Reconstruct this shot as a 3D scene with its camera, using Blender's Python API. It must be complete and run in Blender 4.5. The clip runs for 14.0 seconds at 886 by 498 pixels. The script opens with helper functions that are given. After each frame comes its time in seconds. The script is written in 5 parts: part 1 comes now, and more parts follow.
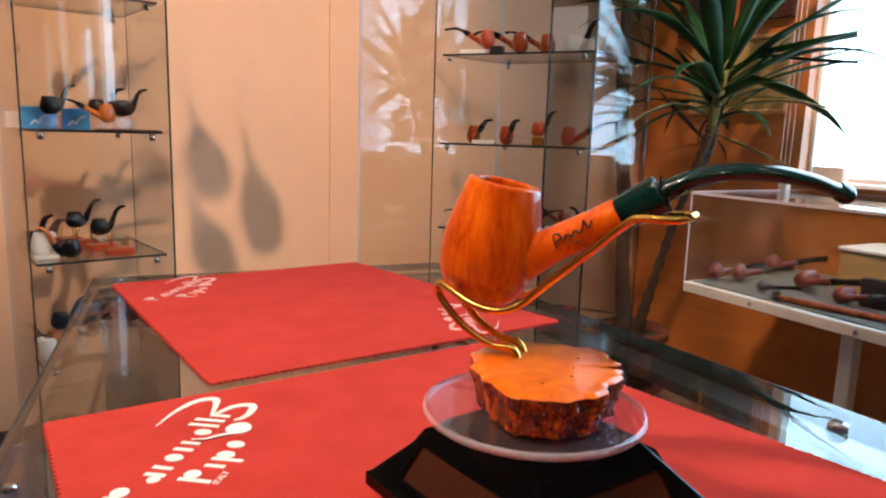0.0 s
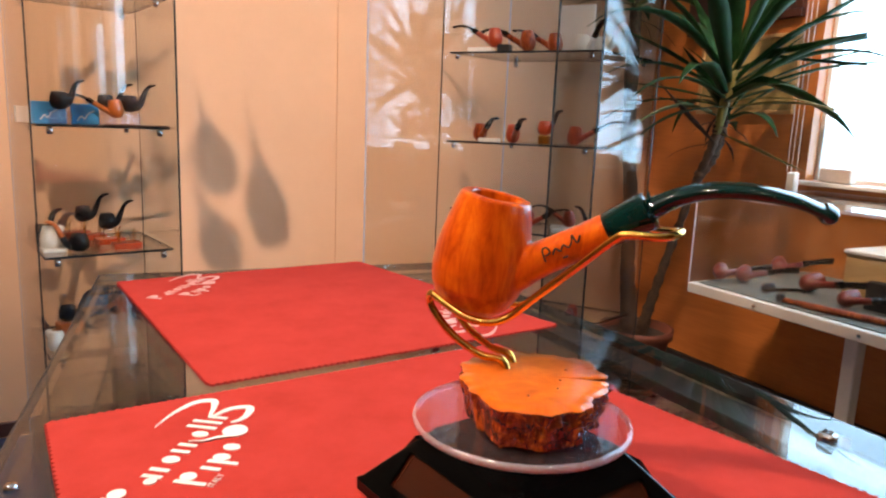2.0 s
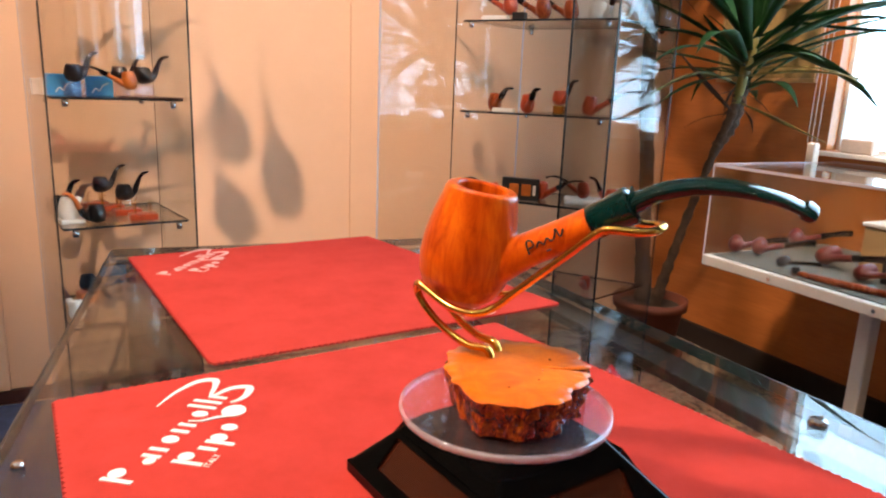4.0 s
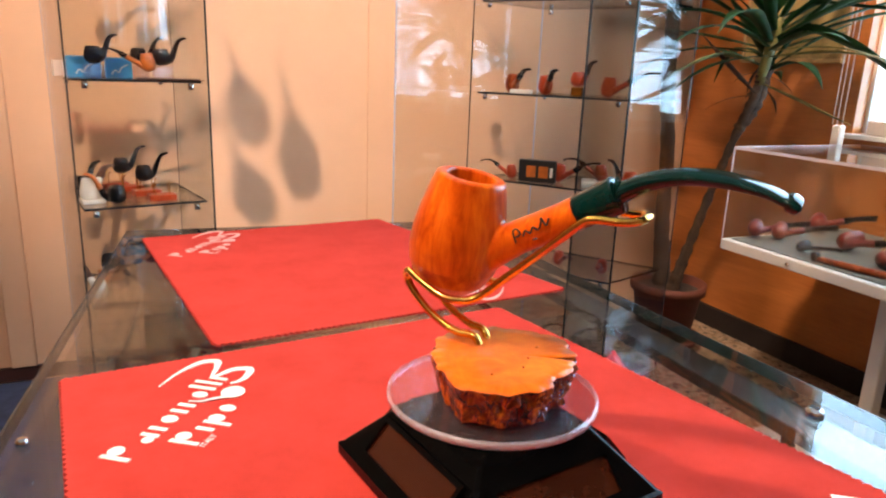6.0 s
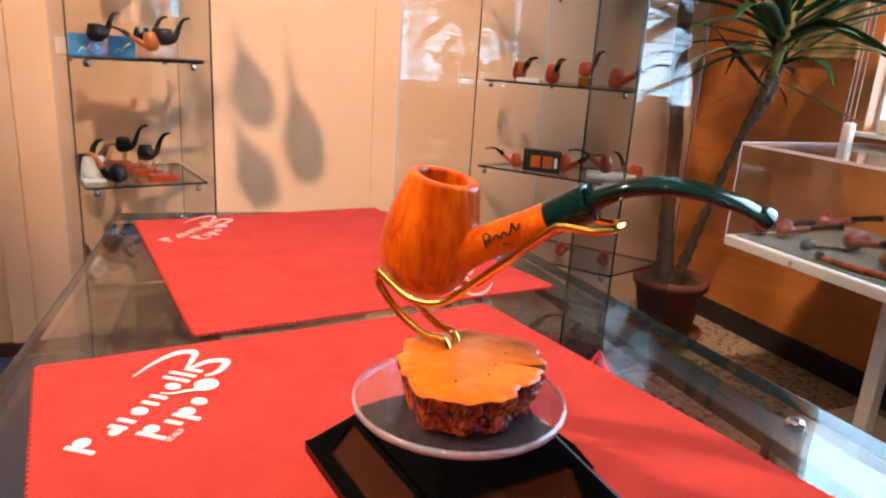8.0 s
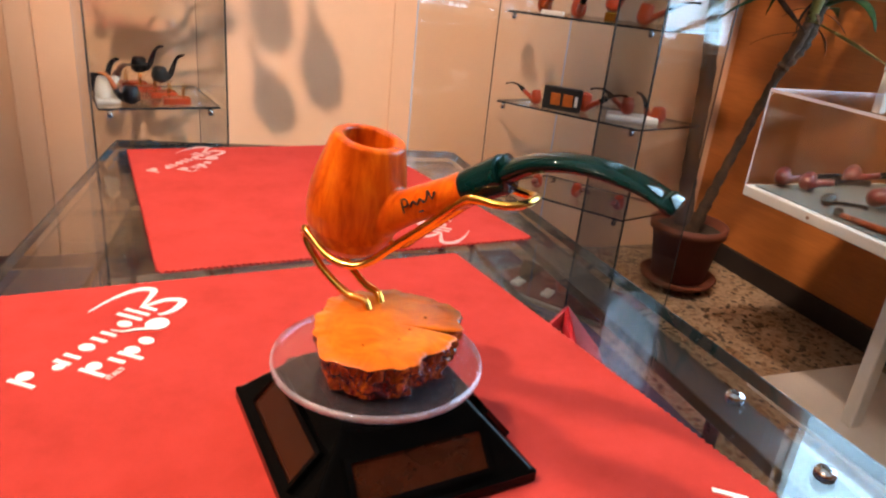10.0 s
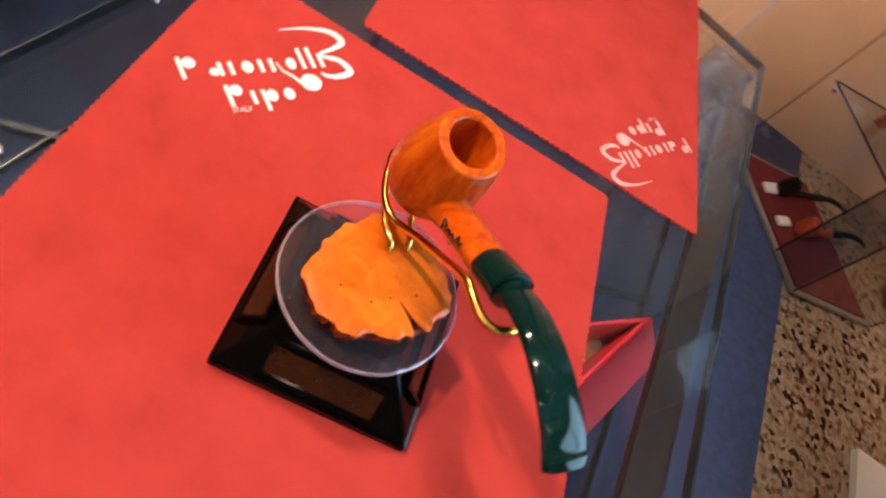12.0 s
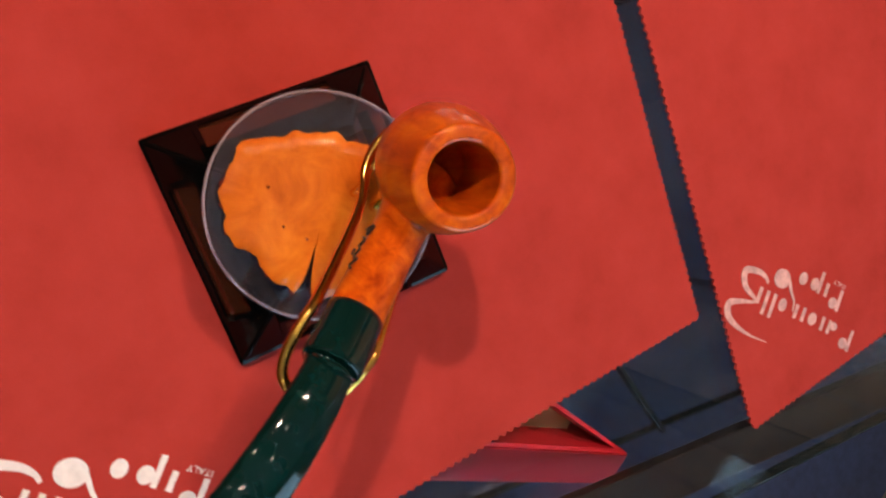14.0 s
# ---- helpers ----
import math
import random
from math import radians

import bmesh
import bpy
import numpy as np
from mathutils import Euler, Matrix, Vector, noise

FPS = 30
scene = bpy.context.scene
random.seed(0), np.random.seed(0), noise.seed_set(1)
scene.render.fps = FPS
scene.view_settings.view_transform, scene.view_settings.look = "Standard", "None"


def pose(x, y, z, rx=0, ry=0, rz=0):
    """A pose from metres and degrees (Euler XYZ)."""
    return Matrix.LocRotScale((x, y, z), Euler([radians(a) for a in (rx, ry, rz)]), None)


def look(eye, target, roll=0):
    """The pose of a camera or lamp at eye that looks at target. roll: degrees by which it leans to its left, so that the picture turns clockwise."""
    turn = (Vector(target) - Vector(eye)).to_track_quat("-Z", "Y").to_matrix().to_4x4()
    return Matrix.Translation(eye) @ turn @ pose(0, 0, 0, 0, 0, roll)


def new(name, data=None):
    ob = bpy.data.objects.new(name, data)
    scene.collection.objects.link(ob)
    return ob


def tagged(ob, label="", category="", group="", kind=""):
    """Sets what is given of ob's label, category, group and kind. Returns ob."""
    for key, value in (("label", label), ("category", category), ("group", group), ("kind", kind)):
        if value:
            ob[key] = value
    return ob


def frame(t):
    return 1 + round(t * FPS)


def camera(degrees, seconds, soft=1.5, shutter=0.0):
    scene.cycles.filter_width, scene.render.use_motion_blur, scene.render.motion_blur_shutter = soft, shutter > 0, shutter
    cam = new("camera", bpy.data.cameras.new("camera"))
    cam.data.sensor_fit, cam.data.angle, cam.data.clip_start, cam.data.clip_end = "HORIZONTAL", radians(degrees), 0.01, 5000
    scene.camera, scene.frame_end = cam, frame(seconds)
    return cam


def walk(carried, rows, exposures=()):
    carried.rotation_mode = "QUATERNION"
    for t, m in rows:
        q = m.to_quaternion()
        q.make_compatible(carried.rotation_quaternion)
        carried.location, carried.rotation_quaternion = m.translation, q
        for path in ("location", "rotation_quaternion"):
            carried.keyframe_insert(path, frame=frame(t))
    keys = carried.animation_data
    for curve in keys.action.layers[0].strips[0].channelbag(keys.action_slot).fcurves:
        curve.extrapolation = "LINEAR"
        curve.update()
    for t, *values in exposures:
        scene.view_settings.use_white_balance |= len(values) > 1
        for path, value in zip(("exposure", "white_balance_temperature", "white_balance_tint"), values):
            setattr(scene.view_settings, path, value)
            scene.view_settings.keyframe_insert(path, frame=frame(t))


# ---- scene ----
cam = camera(65.9, 14.0, soft=2.2, shutter=0.5)
PATH = [
    (0, (-0.096, -0.242, 0.623), (0.826, 1.501, 0.29), 1.7),
    (0.5, (-0.096, -0.245, 0.626), (0.827, 1.498, 0.291), 1.8),
    (1, (-0.095, -0.245, 0.627), (0.825, 1.499, 0.29), 1.9),
    (1.5, (-0.094, -0.245, 0.627), (0.822, 1.501, 0.289), 2.2),
    (2, (-0.092, -0.248, 0.631), (0.808, 1.503, 0.28), 2.3),
    (2.5, (-0.089, -0.251, 0.633), (0.791, 1.503, 0.247), 2.2),
    (3, (-0.085, -0.252, 0.639), (0.789, 1.499, 0.225), 2.3),
    (5.5, (-0.074, -0.261, 0.644), (0.711, 1.511, 0.152), 2.0),
    (6, (-0.069, -0.262, 0.646), (0.71, 1.509, 0.138), 2.2),
    (6.5, (-0.066, -0.262, 0.648), (0.712, 1.507, 0.13), 2.5),
    (7, (-0.06, -0.262, 0.65), (0.721, 1.503, 0.125), 2.7),
    (9.5, (-0.027, -0.26, 0.661), (0.653, 1.493, -0.022), 5.3),
    (10, (-0.01, -0.27, 0.668), (0.644, 1.462, -0.088), 5.8),
    (10.5, (0.0, -0.277, 0.683), (0.554, 1.442, -0.177), 10.2),
    (11, (0.016, -0.281, 0.723), (0.422, 1.328, -0.393), 18.8),
    (11.5, (0.025, -0.256, 0.742), (0.348, 1.198, -0.593), 28.6),
    (12, (0.037, -0.199, 0.783), (0.262, 1.011, -0.794), 44.0),
    (12.5, (0.042, -0.16, 0.794), (0.281, 0.859, -0.91), 60.1),
    (13, (0.034, -0.116, 0.798), (0.272, 0.696, -1.015), 77.1),
    (13.5, (0.039, -0.095, 0.786), (0.267, 0.592, -1.078), 87.5),
    (14, (0.043, -0.081, 0.774), (0.327, 0.557, -1.1), 100.5),
]
walk(cam, [(t, look(e, g, r)) for t, e, g, r in PATH], [(0, -0.05), (1.5, 0.03), (3, 0.17), (5.5, 0.36), (7, 0.38), (9.5, 0.30), (10.5, 0.29), (11.5, 0.17), (12.0, 0.06), (12.6, -0.20), (13.2, -0.42), (14, -0.58)])

# ---- light and exposure ----
KEY = (-0.98, -0.36, 2.3)          # ceiling spotlight that throws the shadow of the pipe


def world_light():
    w = bpy.data.worlds.new("room_world")
    w.use_nodes = True
    bg = w.node_tree.nodes["Background"]
    sky = w.node_tree.nodes.new("ShaderNodeTexSky")
    sky.sky_type, sky.sun_disc = "NISHITA", False
    sky.sun_elevation, sky.sun_rotation = radians(38), radians(75)
    w.node_tree.links.new(sky.outputs["Color"], bg.inputs["Color"])
    bg.inputs["Strength"].default_value = 0.06
    scene.world = w


def lamp(name, where, target, power, color, size=0.05, angle=80, blend=0.5):
    d = bpy.data.lights.new(name, "SPOT")
    d.energy, d.color = power, color
    d.spot_size, d.spot_blend, d.shadow_soft_size = radians(angle), blend, size
    ob = new(name, d)
    ob.matrix_world = look(where, target)
    return ob


HIGH = (-0.25, -1.50, 2.3)          # added ceiling lamp, placed to throw leaf shadows on the plaster
WARM = (1.0, 0.72, 0.54)
world_light()
SPOTS = [  # name, place, target, watts, colour, size, cone, blend
    ("key_spot", KEY, (-0.08, 0.01, 0.48), 168, WARM, 0.028, 32, 1.0),
    ("key_spot", (-0.96, 0.54, 2.3), (-0.06, 0.00, 0.48), 158, WARM, 0.028, 34, 1.0),
    # next three and the last: fill lamps added to brighten wall, mats, table
    ("fill_back", (-0.35, 0.1, 2.3), (0.20, 1.3, 0.5), 66, WARM, 0.05, 70, 0.9),
    ("fill_front", (0.35, -0.75, 2.3), (0.3, 0.3, 0.4), 5, WARM, 0.03, 90, 0.8),
    ("fill_near", (-0.96, -1.25, 2.3), (0.02, 0.05, 0.5), 16, (1.0, 0.78, 0.58), 0.05, 60, 0.9),
    # added lamp, shines past the unseen leaves to shadow the wall
    ("shadow_spot", HIGH, (0.20, 1.24, 0.70), 300, WARM, 0.009, 25, 0.8),
    ("fill_right", (0.25, -0.10, 2.3), (1.31, 0.64, 0.66), 245, WARM, 0.11, 36, 0.9),
]
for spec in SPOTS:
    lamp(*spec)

# ---- materials ----


def material(name):
    m = bpy.data.materials.new(name)
    m.use_nodes = True
    nt = m.node_tree
    return m, nt.nodes, nt.links, nt.nodes["Principled BSDF"]


def coords(N, L, kind="Object", scale=(1, 1, 1), rot=(0, 0, 0)):
    tc, mp = N.new("ShaderNodeTexCoord"), N.new("ShaderNodeMapping")
    L.new(tc.outputs[kind], mp.inputs["Vector"])
    mp.inputs["Scale"].default_value, mp.inputs["Rotation"].default_value = scale, rot
    return mp.outputs["Vector"]


def noise_tex(N, L, vec, scale, detail=4, rough=0.55, distort=0.0):
    n = N.new("ShaderNodeTexNoise")
    n.inputs["Scale"].default_value, n.inputs["Detail"].default_value = scale, detail
    n.inputs["Roughness"].default_value, n.inputs["Distortion"].default_value = rough, distort
    L.new(vec, n.inputs["Vector"])
    return n.outputs["Fac"]


def ramp(N, L, fac, stops):
    r = N.new("ShaderNodeValToRGB")
    while len(r.color_ramp.elements) < len(stops):
        r.color_ramp.elements.new(0.5)
    for e, (p, c) in zip(r.color_ramp.elements, stops):
        e.position, e.color = p, (*c, 1)
    L.new(fac, r.inputs["Fac"])
    return r.outputs["Color"]


def bump(N, L, b, fac, strength=0.2, dist=0.001):
    n = N.new("ShaderNodeBump")
    n.inputs["Strength"].default_value, n.inputs["Distance"].default_value = strength, dist
    L.new(fac, n.inputs["Height"])
    L.new(n.outputs["Normal"], b.inputs["Normal"])


def plain(name, c, rough=0.5, metal=0.0, scale=30.0, var=0.25, bumps=0.05, coat=0.0, size=0.001):
    """A plain surface with two scales of tone and a fine relief."""
    m, N, L, b = material(name)
    v = coords(N, L)
    f1 = noise_tex(N, L, v, scale, 5)
    f2 = noise_tex(N, L, v, scale * 9, 3)
    mx = N.new("ShaderNodeMath")
    mx.operation = "MULTIPLY_ADD"
    mx.inputs[1].default_value = 0.35
    L.new(f2, mx.inputs[0]), L.new(f1, mx.inputs[2])
    dark = tuple(x * (1 - var) for x in c)
    light = tuple(min(1, x * (1 + var * 0.6)) for x in c)
    L.new(ramp(N, L, mx.outputs[0], [(0.4, dark), (0.95, light)]), b.inputs["Base Color"])
    b.inputs["Roughness"].default_value, b.inputs["Metallic"].default_value = rough, metal
    b.inputs["Coat Weight"].default_value = coat
    b.inputs["Coat Roughness"].default_value = 0.06
    if bumps:
        bump(N, L, b, mx.outputs[0], bumps, size)
    return m


def glass_pane(name, tint=(0.95, 0.97, 0.95), rough=0.0, base=0.04, gain=0.9, haze=0.0):
    """A thin sheet: it lets the view through and mirrors more towards grazing angles."""
    m = bpy.data.materials.new(name)
    m.use_nodes = True
    N, L = m.node_tree.nodes, m.node_tree.links
    N.clear()
    out, mix, tr, gl, lw = (N.new("ShaderNode" + k) for k in ("OutputMaterial", "MixShader", "BsdfTransparent", "BsdfGlossy", "LayerWeight"))
    tr.inputs["Color"].default_value = (*tint, 1)
    gl.inputs["Roughness"].default_value = rough
    lw.inputs["Blend"].default_value = 0.5
    pw, ma = N.new("ShaderNodeMath"), N.new("ShaderNodeMath")
    pw.operation, pw.inputs[1].default_value = "POWER", 5.0
    ma.operation, ma.inputs[1].default_value, ma.inputs[2].default_value, ma.use_clamp = "MULTIPLY_ADD", gain, base, True
    L.new(lw.outputs["Facing"], pw.inputs[0]), L.new(pw.outputs[0], ma.inputs[0])
    clear = tr.outputs[0]
    if haze:
        df, hz = N.new("ShaderNodeBsdfDiffuse"), N.new("ShaderNodeMixShader")
        df.inputs["Color"].default_value = (0.72, 0.62, 0.70, 1)
        hz.inputs[0].default_value = haze
        L.new(clear, hz.inputs[1]), L.new(df.outputs[0], hz.inputs[2])
        clear = hz.outputs[0]
    L.new(ma.outputs[0], mix.inputs[0]), L.new(clear, mix.inputs[1]), L.new(gl.outputs[0], mix.inputs[2])
    L.new(mix.outputs[0], out.inputs["Surface"])
    return m


def briar(name, dark, mid, light, scale=1.0):
    """Polished briar root: flame grain along z."""
    m, N, L, b = material(name)
    v = coords(N, L, scale=(1, 1, 0.14))
    g = noise_tex(N, L, v, 210 * scale, 6, 0.62, 0.6)
    v2 = coords(N, L)
    big = noise_tex(N, L, v2, 55 * scale, 3, 0.5, 0.4)
    add = N.new("ShaderNodeMath")
    add.operation, add.inputs[1].default_value = "MULTIPLY_ADD", 0.55
    L.new(big, add.inputs[0]), L.new(g, add.inputs[2])
    L.new(ramp(N, L, add.outputs[0], [(0.55, dark), (0.76, mid), (0.98, light)]), b.inputs["Base Color"])
    b.inputs["Roughness"].default_value = 0.30
    b.inputs["Coat Weight"].default_value, b.inputs["Coat Roughness"].default_value = 0.60, 0.03
    b.inputs["Specular IOR Level"].default_value = 0.08
    bump(N, L, b, g, 0.03, 0.0004)
    return m


def wood_panel(name, dark, light, rough=0.35):
    m, N, L, b = material(name)
    v = coords(N, L, scale=(1, 0.35, 1.0))
    f = noise_tex(N, L, v, 5, 5, 0.6, 1.6)
    fine = noise_tex(N, L, coords(N, L, scale=(8, 1, 22)), 12, 4)
    add = N.new("ShaderNodeMath")
    add.operation, add.inputs[1].default_value = "MULTIPLY_ADD", 0.35
    L.new(fine, add.inputs[0]), L.new(f, add.inputs[2])
    L.new(ramp(N, L, add.outputs[0], [(0.5, dark), (0.68, tuple((p + q) / 2 for p, q in zip(dark, light))), (0.84, light)]), b.inputs["Base Color"])
    b.inputs["Roughness"].default_value = rough
    b.inputs["Coat Weight"].default_value = 0.15
    bump(N, L, b, fine, 0.05, 0.001)
    return m


def terrazzo():
    """Cream and tan marble chips with scattered dark brown ones, polished."""
    m, N, L, b = material("terrazzo_chips")
    v = coords(N, L)
    wob = N.new("ShaderNodeTexNoise")
    wob.inputs["Scale"].default_value, wob.inputs["Detail"].default_value = 90, 3
    mixv = N.new("ShaderNodeVectorMath")
    mixv.operation = "MULTIPLY_ADD"
    mixv.inputs[1].default_value = (0.010, 0.010, 0.0)
    L.new(v, wob.inputs["Vector"]), L.new(wob.outputs["Color"], mixv.inputs[0]), L.new(v, mixv.inputs[2])

    def chips(scale, stops):
        w, sep = N.new("ShaderNodeTexVoronoi"), N.new("ShaderNodeSeparateColor")
        w.inputs["Scale"].default_value, w.inputs["Randomness"].default_value = scale, 1.0
        L.new(mixv.outputs[0], w.inputs["Vector"]), L.new(w.outputs["Color"], sep.inputs[0])
        return ramp(N, L, sep.outputs[0], stops)

    ground = chips(120, [(0.0, (0.27, 0.185, 0.115)), (0.4, (0.36, 0.26, 0.17)), (0.75, (0.44, 0.33, 0.23)), (1.0, (0.24, 0.15, 0.085))])
    dark = chips(105, [(0.0, (0.05, 0.035, 0.025)), (0.13, (0.10, 0.065, 0.042)), (0.17, (1, 1, 1)), (0.86, (1, 1, 1)), (0.9, (0.55, 0.42, 0.30))])
    f = noise_tex(N, L, v, 300, 3)
    col = ground
    for other, fac in ((dark, 1.0), (ramp(N, L, f, [(0.3, (0.6, 0.56, 0.52)), (0.65, (1, 1, 1))]), 0.6)):
        mx = N.new("ShaderNodeMix")
        mx.data_type, mx.blend_type = "RGBA", "MULTIPLY"
        mx.inputs["Factor"].default_value = fac
        L.new(col, mx.inputs["A"]), L.new(other, mx.inputs["B"])
        col = mx.outputs["Result"]
    L.new(col, b.inputs["Base Color"])
    b.inputs["Roughness"].default_value = 0.3
    return m


def cloth():
    """Red felt: soft fibres, faint mottling."""
    m, N, L, b = material("red_felt")
    v = coords(N, L)
    a = noise_tex(N, L, v, 34, 5, 0.65)
    f = noise_tex(N, L, v, 2600, 2, 0.7)
    add = N.new("ShaderNodeMath")
    add.operation, add.inputs[1].default_value = "MULTIPLY_ADD", 0.4
    L.new(f, add.inputs[0]), L.new(a, add.inputs[2])
    L.new(ramp(N, L, add.outputs[0], [(0.42, (0.325, 0.032, 0.025)), (0.62, (0.380, 0.038, 0.030)), (0.95, (0.43, 0.046, 0.037))]), b.inputs["Base Color"])
    b.inputs["Roughness"].default_value = 0.95
    b.inputs["Specular IOR Level"].default_value = 0.03
    b.inputs["Sheen Weight"].default_value = 0.0
    bump(N, L, b, f, 0.25, 0.0004)
    return m


def bark():
    """Lacquered burl bark: knobbly, dark red-brown with amber streaks."""
    m, N, L, b = material("lacquered_bark")
    v = coords(N, L, scale=(1, 1, 0.55))
    a = noise_tex(N, L, v, 190, 6, 0.65, 0.8)
    c = noise_tex(N, L, coords(N, L, scale=(1, 1, 0.2)), 75, 3, 0.5)
    add = N.new("ShaderNodeMath")
    add.operation, add.inputs[1].default_value = "MULTIPLY_ADD", 0.7
    L.new(c, add.inputs[0]), L.new(a, add.inputs[2])
    L.new(ramp(N, L, add.outputs[0], [(0.64, (0.016, 0.002, 0.001)), (0.84, (0.15, 0.022, 0.002)), (1.04, (0.52, 0.120, 0.010))]), b.inputs["Base Color"])
    b.inputs["Roughness"].default_value = 0.12
    b.inputs["Coat Weight"].default_value, b.inputs["Coat Roughness"].default_value = 0.8, 0.06
    bump(N, L, b, c, 0.9, 0.004)
    return m


def glow(name, c, strength):
    m, N, L, b = material(name)
    b.inputs["Base Color"].default_value = (*c, 1)
    b.inputs["Emission Color"].default_value = (*c, 1)
    b.inputs["Emission Strength"].default_value = strength
    return m


